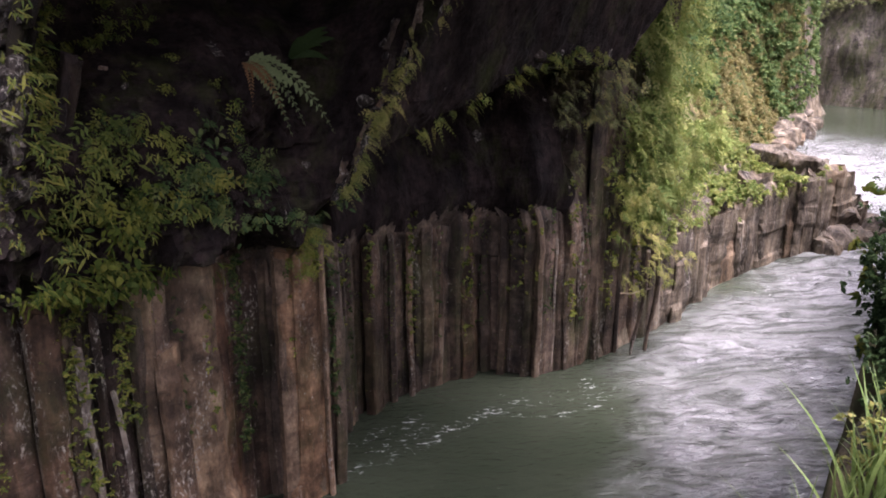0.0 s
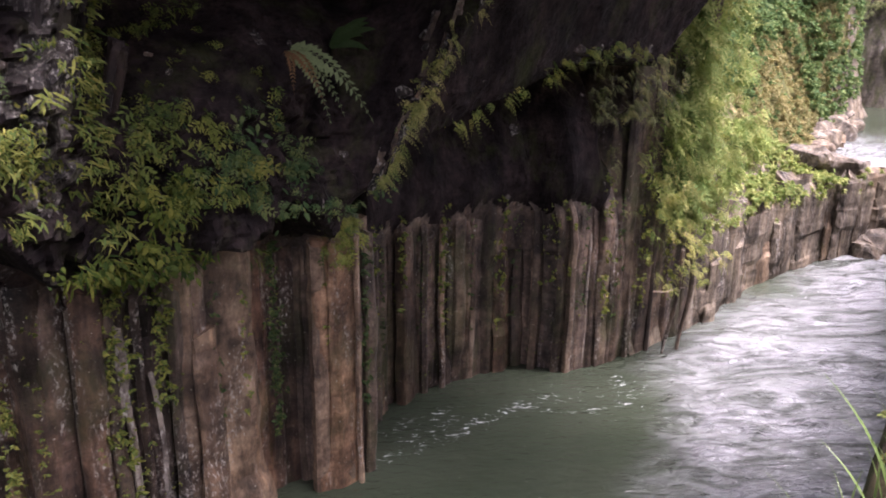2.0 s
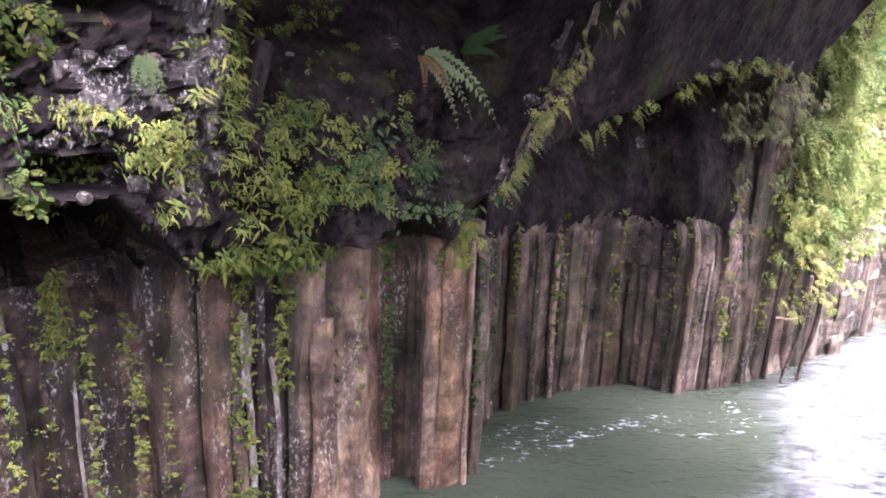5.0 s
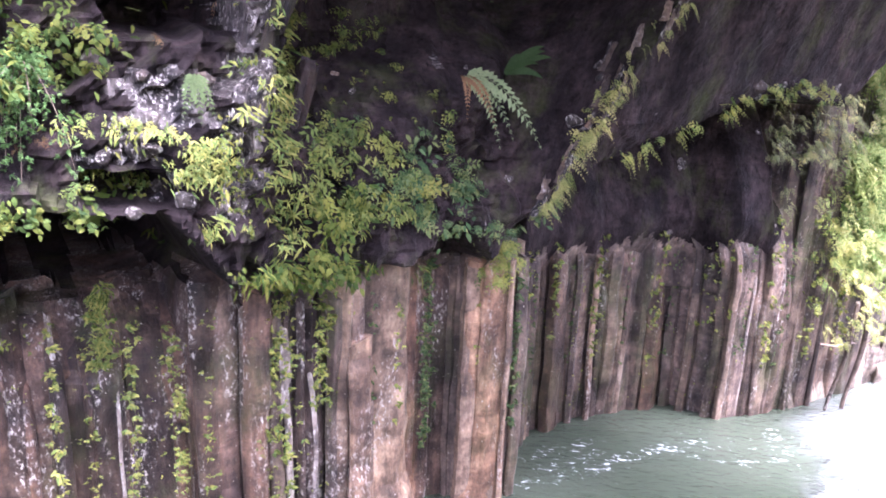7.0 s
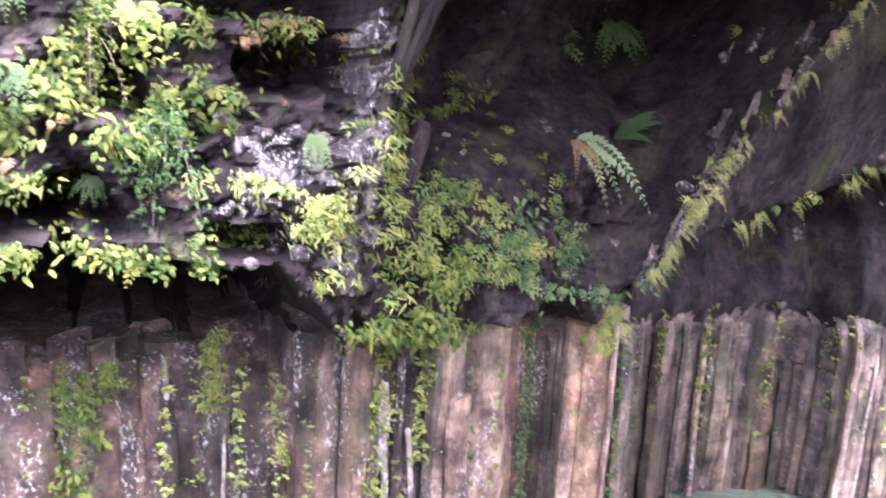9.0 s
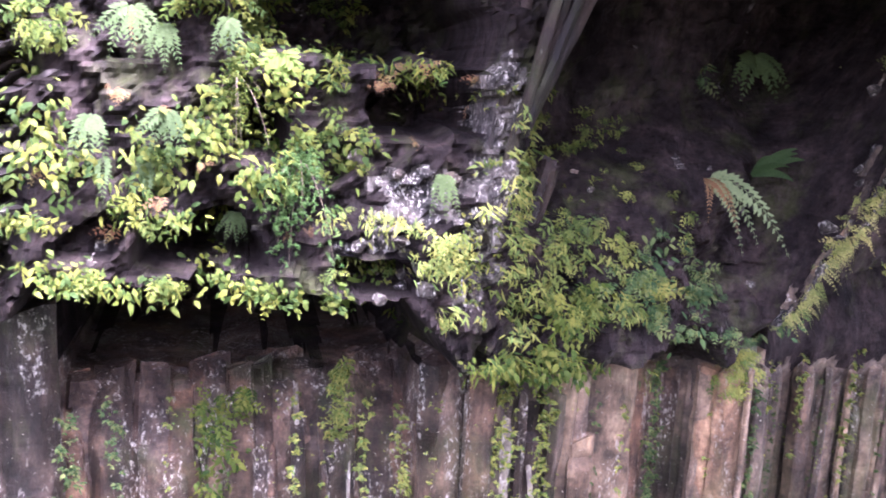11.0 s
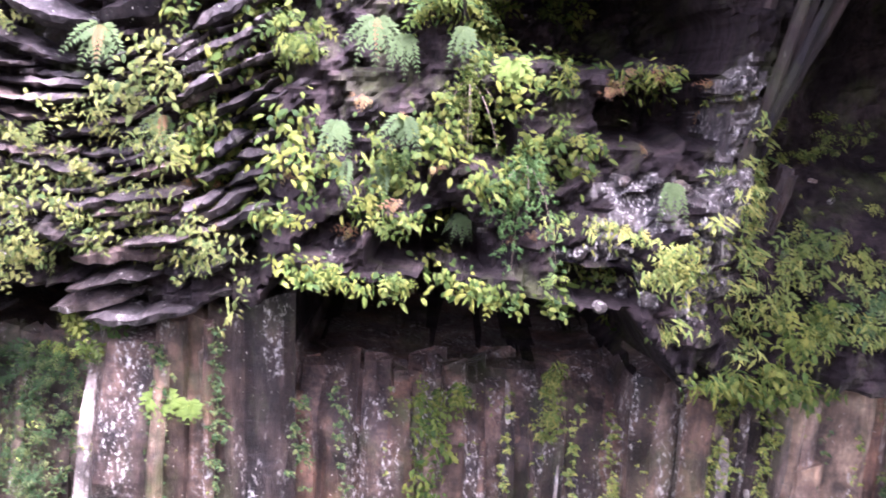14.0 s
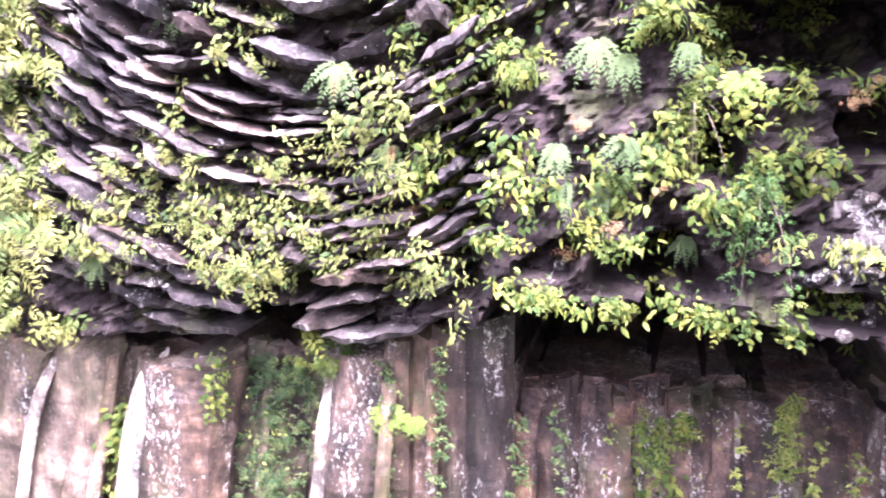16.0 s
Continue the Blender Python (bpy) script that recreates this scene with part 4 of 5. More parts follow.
RIM = []
for u0, u1, n in [(-1.75, -1.15, 24), (-1.05, -0.6, 20), (-0.4, 0.25, 26), (0.5, 1.2, 16)]:
    rim_u = np.linspace(u0, u1, 12)
    RIM += line(BROAD + OVAL + DROOP + SPRAY[:2], rim_u, overhang_foot(rim_u) + 0.12, n, 0.045, 0.5, 0.95, rs, 0.1)
stuff("hanging_leaves", RIM
      + zone(SPRAY + BROAD + STRAND, -2.7, 0.1, 5.0, 7.7, 260, 0.6, 1.05, rs, 0.12, 2.6, 0.1)
      + zone(BROAD + OVAL, -2.6, 0.4, 5.3, 7.4, 240, 0.7, 1.1, rs, 0.0, 3.1, 0.14)
      + zone(OVAL + BROAD + SPRAY, 0.0, 1.1, 5.1, 7.7, 84, 0.6, 1.0, rs, 0.14, 2.6, 0.1)
      + line(DROOP + STRAND, [0.6, 0.72, 0.95, 1.25, 1.6, 1.75], [6.15, 6.42, 6.45, 6.34, 6.36, 6.2], 44, 0.03, 0.7, 1.0, rs, 0.12),
      M_LEAF_SUN, "bright yellow-green leafy plants hanging from the overhang")
stuff("hanging_leaves", line(STRAND + FINE, [0.5, 0.9, 1.35], [5.06, 5.1, 5.05], 18, 0.03, 0.5, 0.8, rs, 0.1)
      + line(STRAND + FINE, [0.6, 0.95, 1.25], [4.62, 4.68, 4.58], 16, 0.03, 0.5, 0.8, rs, 0.1)
      + line(STRAND + FINE, [1.3, 1.75], [4.78, 4.9], 26, 0.08, 0.6, 0.9, rs, 0.1),
      M_LEAF_MOSS, "yellow ferns fringing small rock ledges")
stuff("hanging_leaves", zone(BROAD + OVAL, -3.3, -2.6, 5.85, 6.75, 24, 0.7, 1.0, rs, -0.3, 1.5, 0.3)
      + zone(BROAD + BROAD + STRAND + SPRAY, -6.2, -2.6, 4.5, 7.4, 190, 0.55, 0.95, rs, 0.22, 1.6, 0.4)
      + line(STRAND + BROAD, [-4.9, -4.2, -3.5, -2.9, -2.2], [5.4, 5.1, 5.0, 4.85, 4.75], 46, 0.2, 0.55, 0.9, rs, 0.4)
      + patches(DROOP + BROAD + STRAND, [(-2.5, 4.75, 0.3, 0.18, 20), (-3.1, 5.1, 0.4, 0.2, 26), (-3.8, 5.3, 0.5, 0.25, 18), (-4.9, 5.5, 0.5, 0.3, 12), (-2.7, 5.6, 0.3, 0.25, 20), (-3.5, 4.75, 0.4, 0.12, 16), (-3.3, 5.9, 0.3, 0.2, 12)], 0.55, 0.95, 0.42)
      + line(FINE, [-4.6, -4.3, -4.1], [4.75, 4.62, 4.66], 24, 0.04, 0.7, 1.1, rs, 0.36),
      M_LEAF_LIME, "yellow-green tufts rooted between bent rock slabs")
stuff("moss_curtain", patches(DROOP, [(2.35, 4.75, 0.2, 0.45, 24), (1.65, 4.75, 0.36, 0.15, 18), (1.7, 4.25, 0.2, 0.16, 10), (2.15, 5.5, 0.25, 0.5, 20), (2.6, 5.1, 0.14, 0.5, 14), (2.45, 4.0, 0.24, 0.24, 14)], 0.5, 1.1)
      + zone(TINY, 1.6, 2.9, 4.0, 6.6, 120, 0.7, 1.3, rs, 0.05, 4.0, 0.05),
      M_LEAF_MOSS, "yellow ferns and moss in strings down damp rock")
stuff("moss_curtain", patches(DROOP + DROOP + SPRAY, [(3.0, 4.78, 0.24, 0.2, 15), (3.45, 4.66, 0.22, 0.24, 14), (3.9, 4.36, 0.26, 0.12, 13), (3.1, 4.1, 0.34, 0.14, 17), (2.7, 4.45, 0.15, 0.3, 8), (3.6, 4.15, 0.25, 0.12, 8)], 0.6, 1.2)
      + line(FINE + DROOP, [3.1, 2.96, 2.92, 2.85, 2.8], [6.3, 5.9, 5.6, 5.3, 5.0], 34, 0.05, 0.5, 0.9, rs, 0.1)
      + line(FINE + DROOP, [3.2, 3.6, 4.1], [5.55, 5.65, 5.9], 24, 0.04, 0.5, 0.9, rs, 0.1)
      + zone(TINY + FINE, 2.6, 4.4, 4.0, 6.0, 60, 0.5, 1.0, rs, 0.1, 5.0, 0.05),
      M_LEAF_BANK, "yellow-green small ferns on damp rock")
stuff("drooping_leaves", patches(DROOP + DROOP + BROAD, [(2.1, 3.68, 0.3, 0.12, 18), (2.6, 3.52, 0.28, 0.16, 24), (3.2, 3.46, 0.32, 0.15, 26), (3.0, 4.0, 0.2, 0.1, 8)], 0.7, 1.2, 0.15)
      + patches(SPRAY + OVAL, [(3.1, 4.25, 0.3, 0.2, 16), (2.75, 3.75, 0.2, 0.1, 8)], 0.7, 1.1, 0.13), M_LEAF_SUN, "fresh yellow-green sprays drooping over brown columns")
stuff("shaded_leaves", zone(DROOP + SPRAY + OVAL, 3.3, 4.6, 3.9, 4.9, 40, 0.6, 1.1, rs, 0.08, 4.0, 0.08)
      + zone(FINE + OVAL, 4.3, 5.5, 3.7, 4.3, 40, 0.6, 1.0, rs, 0.05, 4.0, 0.08)
      + zone(SPRAY + DROOP, 5.2, 6.6, 5.3, 6.7, 34, 0.8, 1.3, rs, 0.1, 2.0, 0.1),
      M_LEAF_DARK, "dark green leafy plants in the shade of the overhang")
stuff("edge_growth", line(TRAIL + FINE, [5.42, 5.68, 5.95, 6.22], [3.95, 4.46, 5.0, 5.5], 80, 0.04, 0.5, 0.9, rs, 0.05)
      + line(TRAIL + FINE, [6.22, 6.72, 7.05], [5.5, 6.4, 7.0], 34, 0.05, 0.5, 0.9, rs, 0.05),
      M_LEAF_GOLD, "yellow ferns along the broken edge of a tilted rock sheet")
stuff("edge_growth", line(TRAIL + FINE, [6.4, 6.9, 7.3, 7.9, 8.6, 9.4, 10.3], [4.36, 4.5, 4.66, 4.86, 5.1, 5.26, 5.15], 60, 0.07, 0.6, 1.1, rs, 0.08),
      M_LEAF_MOSS, "small olive ferns along the lip of the cave")
stuff("hanging_curtain", zone(FINE + TRAIL, 10.7, 11.9, 2.6, 4.6, 50, 0.7, 1.1, rs, -0.1, 1.6, 0.25),
      M_LEAF_ASH, "dusty grey-green creepers on columns at the cave's bright end")
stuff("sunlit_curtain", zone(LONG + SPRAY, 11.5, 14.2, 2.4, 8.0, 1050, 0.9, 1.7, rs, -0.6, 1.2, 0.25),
      M_LEAF_SUNHAZE, "bright yellow-green creepers hanging beside the cave")
stuff("pale_foliage", zone(LONG + SPRAY, -9.0, -6.35, 4.0, 8.0, 400, 0.9, 1.6, rs, -0.4, 0.9, 0.35),
      M_LEAF_LIME, "pale green leafy growth on the lit end of the cliff")


def veil(kinds, u0, u1, z0, z1, n, out, s0, s1):
    """Creepers that hang free in front of the rock."""
    u, z = rs.uniform(u0, u1, n), rs.uniform(z0, z1, n)
    o = out + 0.45 * fbm(u * 1.3, z * 0.8, 2.0) + 0.1 * rs.randn(n)
    ms = wall_frame(u, o, z, rs.uniform(s0, s1, n), rs)
    pick = rs.randint(0, len(kinds), n)
    return [stamp(kinds[k], ms[pick == k]) for k in range(len(kinds)) if (pick == k).any()]


stuff("sunlit_curtain", veil(LONG + SPRAY, 12.0, 13.4, 2.4, 7.8, 260, 0.5, 0.8, 1.4), M_LEAF_SUNHAZE, "lime-green creepers hanging free beside the cave")
stuff("hanging_curtain", veil(TRAIL + FINE, 9.7, 11.2, 4.2, 5.2, 80, 0.4, 0.7, 1.2) + veil(TRAIL + FINE, 10.5, 11.4, 3.2, 4.4, 30, 0.35, 0.7, 1.1), M_LEAF_ASH, "dusty grey-green creepers hanging from the lip of the cave")
stuff("hanging_curtain", veil(TRAIL + FINE, 11.3, 12.6, 1.3, 3.2, 70, 0.55, 0.8, 1.3), M_LEAF_GOLD, "yellow creepers trailing down to the river beside the cave")


def strip(u, z1, length, width, n, kinds, s0, s1, lift=0.06):
    z = z1 - rs.uniform(0, 1, n) ** 1.1 * length
    uu = u + rs.randn(n) * width + float(lean_of(u)) * (z - 2.5)
    front = base_out(uu) + lift
    ms = wall_frame(uu, front, z, rs.uniform(s0, s1, n) * rs.choice([0.6, 1.0, 1.3], n), rs)
    pick = rs.randint(0, len(kinds), n)
    return [stamp(kinds[k], ms[pick == k]) for k in range(len(kinds)) if (pick == k).any()]


VINES = [(4.42, 3.3, 2.4, 0.05, 70), (-3.02, 3.7, 2.6, 0.05, 60), (-2.45, 3.85, 2.6, 0.05, 60), (-1.62, 3.2, 2.4, 0.06, 40), (-1.25, 3.3, 2.0, 0.05, 24),
         (0.38, 3.3, 2.6, 0.03, 24), (1.05, 3.2, 2.8, 0.03, 30), (1.45, 3.2, 2.4, 0.04, 36), (2.5, 3.3, 2.6, 0.12, 80), (2.95, 3.2, 1.3, 0.05, 36), (5.5, 3.3, 2.3, 0.03, 26)]
for u, z1, ln, w, n in VINES:
    stuff("climbing_vine", strip(u, z1, ln, w, 2 * n, TINY, 0.8, 1.6, 0.1), M_LEAF_DARK if u > 4 or u < -1.2 else M_LEAF_MOSS, "small-leaved creeper trailing down a basalt column", "vine")
for u, z1, ln, w, n in [(7.0, 3.0, 1.8, 0.04, 22), (7.9, 3.0, 2.0, 0.05, 30), (8.9, 3.0, 2.2, 0.06, 34), (9.6, 3.0, 1.6, 0.06, 30), (10.4, 3.3, 2.4, 0.06, 44), (11.2, 3.3, 2.4, 0.08, 50), (11.9, 3.4, 2.6, 0.1, 60), (6.2, 3.1, 2.0, 0.04, 20)]:
    stuff("climbing_vine", strip(u, z1, ln, w, n, TINY, 1.0, 1.9, 0.12), M_LEAF_MOSS, "olive creeper trailing down a wet basalt column", "vine")
stuff("moss_panel", strip(-4.45, 3.45, 3.2, 0.27, 260, FINE, 0.4, 0.8, -0.42) + strip(-4.45, 3.45, 3.2, 0.27, 300, TINY, 0.9, 1.6, -0.42), M_LEAF_DARK,
      "green mossy leaves covering the back of a niche", "moss")
stuff("leafy_patch", strip(-6.33, 3.0, 2.4, 0.07, 60, BROAD, 0.7, 1.0, -0.15) + strip(-3.8, 4.0, 0.5, 0.12, 18, SPRAY, 0.7, 1.0) + strip(-5.0, 3.7, 0.8, 0.05, 14, BROAD, 0.6, 0.9) + strip(-0.4, 3.3, 1.3, 0.12, 30, BROAD + DROOP, 0.5, 0.9, -0.2)
      + strip(-0.2, 3.25, 0.4, 0.1, 12, SPRAY, 0.6, 0.9, -0.2), M_LEAF_SUN, "green leafy plants rooted in the columns' joints")
stuff("yellow_moss", strip(0.84, 3.4, 0.75, 0.05, 130, TINY, 0.8, 1.4, -0.22) + strip(0.88, 3.5, 0.7, 0.05, 30, DROOP, 0.4, 0.7, -0.22), M_LEAF_MOSS, "yellow moss with a fringe of ferns on a column", "moss")
stuff("column_top_tuft", strip(5.25, 3.5, 0.5, 0.13, 44, FINE, 0.6, 1.0, 0.08), M_LEAF_MOSS, "yellow-green tuft on a brown column's broken top", "tuft")

# ferns that can be told apart
def fern(u, z, size, ends, material, label, name="fern", o=None, pairs=12, pinna=0.24, dry=0, slim=0.3, lift=0.22):
    """A fern whose fronds spring from one root and hang to the given ends (along, down), in sizes."""
    o = float(cliff_out(u, z)) + 0.22 if o is None else o
    top = tagged(new(name), label, "fern" if name == "fern" else "plant")
    top.matrix_basis = Matrix.Translation(place(u, o, z)) @ Matrix(np.stack([ALONG, OUT, UPV], 1).tolist()).to_4x4()
    r = np.random.RandomState(int(abs(u) * 100) + 7)
    for k, (dx, dz) in enumerate(ends):
        withered = k >= len(ends) - dry
        v, t = arched_frond((dx * size, r.uniform(0.2, 0.45) * size, -dz * size), pairs, pinna, r, lift, 0.45, slim)
        ob = under("frond", mesh_of("frond", v, t, M_LEAF_DRY if withered else material), top)
        if withered:
            tagged(ob, "withered brown frond")
    return top


FERN = "pale green fern with drooping fronds on the cliff"
FAN = [(0.0, 0.95), (-0.34, 0.85), (0.3, 0.88), (-0.62, 0.6), (0.56, 0.64), (0.14, 0.6)]
for u, z, size, n, dry in [(-0.92, 6.72, 0.5, 6, 1), (-0.68, 6.6, 0.42, 3, 0), (-0.2, 6.68, 0.42, 3, 0), (-0.02, 6.66, 0.42, 3, 1), (-2.36, 6.22, 0.34, 2, 0), (-2.05, 6.08, 0.34, 1, 0), (-1.2, 5.9, 0.45, 3, 0), (-1.12, 5.58, 0.36, 1, 0), (-0.82, 5.56, 0.4, 2, 0),
                           (-3.3, 6.6, 0.5, 6, 1), (-2.8, 5.85, 0.4, 5, 1), (-0.65, 5.95, 0.42, 4, 0), (-5.1, 7.2, 0.4, 5, 0), (-4.0, 7.3, 0.45, 5, 0), (-6.0, 4.7, 0.36, 4, 0), (1.5, 5.5, 0.4, 3, 0), (-0.15, 5.1, 0.3, 4, 0)]:
    fern(u, z, size, FAN[:n] if dry == 0 else FAN[:n - 1] + [(0.05, 0.7)], M_LEAF_FERN, FERN, pinna=0.19, dry=dry)
fern(4.4, 5.42, 1.0, [(0.32, 0.74), (0.52, 0.66), (0.76, 0.74), (-0.1, 0.42), (0.13, 0.5)], M_LEAF_PALE, "large pale green fern hanging in the dark vault", o=0.35, pairs=17, pinna=0.125, dry=2, slim=0.32, lift=0.36)
fern(6.05, 6.75, 0.7, FAN[1:], M_LEAF_DARK, "dim green fern hanging in the dark vault")
for u, z, size in [(0.42, 6.45, 0.3), (0.2, 6.42, 0.3), (0.1, 5.65, 0.3), (0.75, 4.5, 0.34), (-2.96, 3.2, 0.32), (-2.72, 3.1, 0.26)]:
    fern(u, z, size, FAN, M_LEAF_LOBE, "bright yellow-green plant with lobed leaves", "lobed_plant", None, 5, 0.42, 0, 0.36)


def strap_plant(u, z, n, size, label):
    """Long strap leaves that rise from one root, each folded along its midrib."""
    top = tagged(new("strap_plant"), label, "plant")
    top.matrix_basis = Matrix.Translation(place(u, float(cliff_out(u, z)) + 0.05, z)) @ Matrix(np.stack([ALONG, OUT, UPV], 1).tolist()).to_4x4()
    r = np.random.RandomState(31)
    for k in range(n):
        way = np.array([r.uniform(0.1, 1.2), r.uniform(0.2, 0.5), r.uniform(0.25, 0.9)])
        way = way / np.linalg.norm(way) * size * r.uniform(0.7, 1.1)
        side = np.cross(way, (0, 1, 0.2))
        side = side / np.linalg.norm(side)
        vs, ts = [], []
        for i in range(9):
            q = i / 8
            p, w = way * q - UPV * 0.3 * size * q ** 2.5, 0.075 * size * math.sin(math.pi * (0.12 + 0.86 * q)) ** 0.7
            vs += [p - side * w + (0, 0.3 * w, 0), p, p + side * w + (0, 0.3 * w, 0)]
            if i:
                a = 3 * i - 3
                ts += [(a, a + 1, a + 4), (a, a + 4, a + 3), (a + 1, a + 2, a + 5), (a + 1, a + 5, a + 4)]
        under("strap_leaf", mesh_of("strap_leaf", vs, ts, M_LEAF_SHRUB, True), top)
    return top


# Dark shrub leaf colour keeps it dim; the vault's shade is put into it.
strap_plant(5.3, 5.4, 6, 0.6, "dim plant with long strap leaves in the dark vault")


def hanging_shrub(u, z, height, width, n, material, label):
    """Twigs that hang from the wall, set with leaves."""
    o = float(cliff_out(u, z)) + 0.1
    top = tagged(new("hanging_shrub"), label, "shrub")
    top.matrix_basis = Matrix.Translation(place(u, o, z)) @ Matrix(np.stack([ALONG, OUT, UPV], 1).tolist()).to_4x4()
    r = np.random.RandomState(int(abs(u) * 100) + 3)
    pairs = []
    for k in range(9):
        bm = bmesh.new()
        end = np.array([r.randn() * width * 0.5, r.uniform(0.1, 0.3), -height * r.uniform(0.3, 1.0)])
        path = [np.array([0, 0, 0]), np.array([end[0] * 0.6, end[1] * 1.2, end[2] * 0.3 + 0.06]), end]
        ring = []
        for i in range(7):
            t = i / 6
            p = path[0] * (1 - t) ** 2 + path[1] * 2 * t * (1 - t) + path[2] * t * t
            w = 0.008 * (1 - 0.7 * t)
            ring.append([bm.verts.new((p[0] + w * math.cos(a), p[1] + w * math.sin(a), p[2])) for a in (0, 2.1, 4.2)])
            if i:
                for q in range(3):
                    bm.faces.new((ring[i - 1][q], ring[i - 1][(q + 1) % 3], ring[i][(q + 1) % 3], ring[i][q]))
            for _ in range(n // 54 + 1):
                m = np.eye(4)
                m[:3, :3] = np.array(Euler((r.randn() * 0.4, r.randn() * 0.5, r.randn())).to_matrix()) * r.uniform(0.6, 1.0)
                m[:3, 3] = p + r.randn(3) * 0.05
                pairs.append(stamp(TINY[r.randint(5)], m[None]))
        part("twig", bm, M_STEM, top)
    v, t = joined(pairs)
    under("leaves", mesh_of("leaves", v, t, material), top)
    return top


hanging_shrub(0.35, 5.6, 1.0, 0.5, 330, M_LEAF_FRESH, "fresh green shrub hanging below a ledge")
hanging_shrub(-0.15, 6.25, 0.7, 0.35, 170, M_LEAF_SUN, "yellow-green shrub on the cliff")

# pale lichen-covered blocks in the overhang
rnd = random.Random(8)
blocks = [boulder_mesh(rnd, (0.24, 0.2, 0.17), M_LICHEN, "rock_block") for _ in range(4)]
spots = [(1.25 + 0.33 * rnd.gauss(0, 1), 5.25 + 0.24 * rnd.gauss(0, 1), rnd.uniform(0.25, 0.5)) for _ in range(8)]
spots += [(1.97 + 0.1 * rnd.gauss(0, 1) + 0.12 * (z - 4.8), z, rnd.uniform(0.3, 0.6)) for z in np.linspace(4.4, 6.3, 6)]
spots += [(0.7 + 0.07 * k, 4.86 + rnd.uniform(-0.05, 0.05), rnd.uniform(0.3, 0.55)) for k in range(9)] + [(1.0 + 0.08 * k, 4.45 + rnd.uniform(-0.06, 0.06), rnd.uniform(0.3, 0.5)) for k in range(6)]
spots += [(1.36, 4.7, 0.6), (5.84, 4.92, 0.6), (5.86, 4.82, 0.4), (6.1, 5.4, 0.3), (6.16, 5.55, 0.4), (6.75, 6.5, 0.55), (6.6, 6.36, 0.45), (8.7, 5.32, 0.6), (8.76, 5.18, 0.4), (-2.0, 4.85, 0.6), (-0.9, 5.4, 0.5), (3.4, 5.35, 0.3), (3.45, 5.2, 0.3)]
spots += [(9.0 + 0.5 * rnd.random(), 4.9 + 0.5 * rnd.random(), rnd.uniform(0.2, 0.4)) for _ in range(5)]
for k, (u, z, s) in enumerate(spots):
    b = under("rock_block", blocks[k % 4], cliff)
    b.matrix_basis = Matrix.LocRotScale(Vector(place(u, float(cliff_out(u, z)) - 0.03, z)), Euler((rnd.uniform(-1, 1), rnd.uniform(-1, 1), rnd.uniform(0, 6))), Vector((s, s, s)))
# broken edge of the great tilted sheet
for k, z in enumerate(np.linspace(3.9, 6.6, 30)):
    ln, w = rnd.uniform(0.12, 0.34), rnd.uniform(0.015, 0.045)
    u = 5.37 + 0.52 * (z - 3.9) + rnd.gauss(0, 0.04)
    o = float(cliff_out(u + 0.26 * ln, z + ln / 2)) + rnd.uniform(0.0, 0.07)
    mid = u - 0.52 * (z - 2.5)
    under("rock_shard", column_mesh(mid - w, mid + w, o, z, z + ln, rnd, M_LICHEN if k % 3 == 0 else M_RIB, 0.52, 5, 9, 0.0, 0.8, 0.12), cliff)
# pale ribs where water drips down the columns
for u, z0, z1, w in [(2.53, 1.9, 3.3, 0.06), (2.6, -0.5, 2.5, 0.03), (2.15, -0.5, 2.35, 0.02), (2.89, -0.5, 2.7, 0.025), (3.12, -0.5, 3.25, 0.03), (10.2, -0.5, 3.0, 0.03), (10.5, -0.5, 3.0, 0.035), (5.42, -0.5, 3.2, 0.04), (-3.8, -0.5, 3.5, 0.07), (-6.03, -0.5, 3.5, 0.09), (-7.35, -0.5, 3.6, 0.06), (0.47, -0.5, 3.1, 0.022), (0.97, -0.5, 2.95, 0.018), (-0.75, -0.5, 3.0, 0.02)]:
    under("basalt_column", column_mesh(u - w, u + w, float(base_out(u)) + (-0.29 if -1.9 < u < 1.7 else 0.07 if u < 3 else 0.03), z0, z1, rnd, M_STREAK, float(lean_of(u)), 5, 21, 0.5, 0.6, 0.07), cliff)


# ---- bare roots that hang to the water, and a stick caught behind them ----
def tube_mesh(name, points, radius, material, rnd):
    bm = bmesh.new()
    rings = []
    for i, p in enumerate(points):
        q = radius * (1.15 - 0.4 * i / len(points)) * rnd.uniform(0.85, 1.15)
        rings.append([bm.verts.new(Vector(p) + Vector((q * math.cos(a), q * math.sin(a), 0.35 * q * math.sin(a)))) for a in np.arange(6) * 1.0472])
        if i:
            for k in range(6):
                bm.faces.new((rings[i - 1][k], rings[i - 1][(k + 1) % 6], rings[i][(k + 1) % 6], rings[i][k]))
    bm.faces.new(rings[0][::-1])
    bm.faces.new(rings[-1])
    me = bpy.data.meshes.new(name)
    bm.to_mesh(me)
    bm.free()
    me.materials.append(material)
    return me


rnd = random.Random(17)
ROOTS = [("hanging_root", ((12.18, 2.00), (12.05, -0.07)), 0.045, "pale bare root hanging from creepers to the water"), ("hanging_root", ((11.83, 1.92), (11.57, 0.08)), 0.035, "thin pale root hanging from creepers to the water"), ("stick", ((11.04, 1.35), (12.08, 1.16)), 0.022, "pale dead stick caught between hanging roots")]
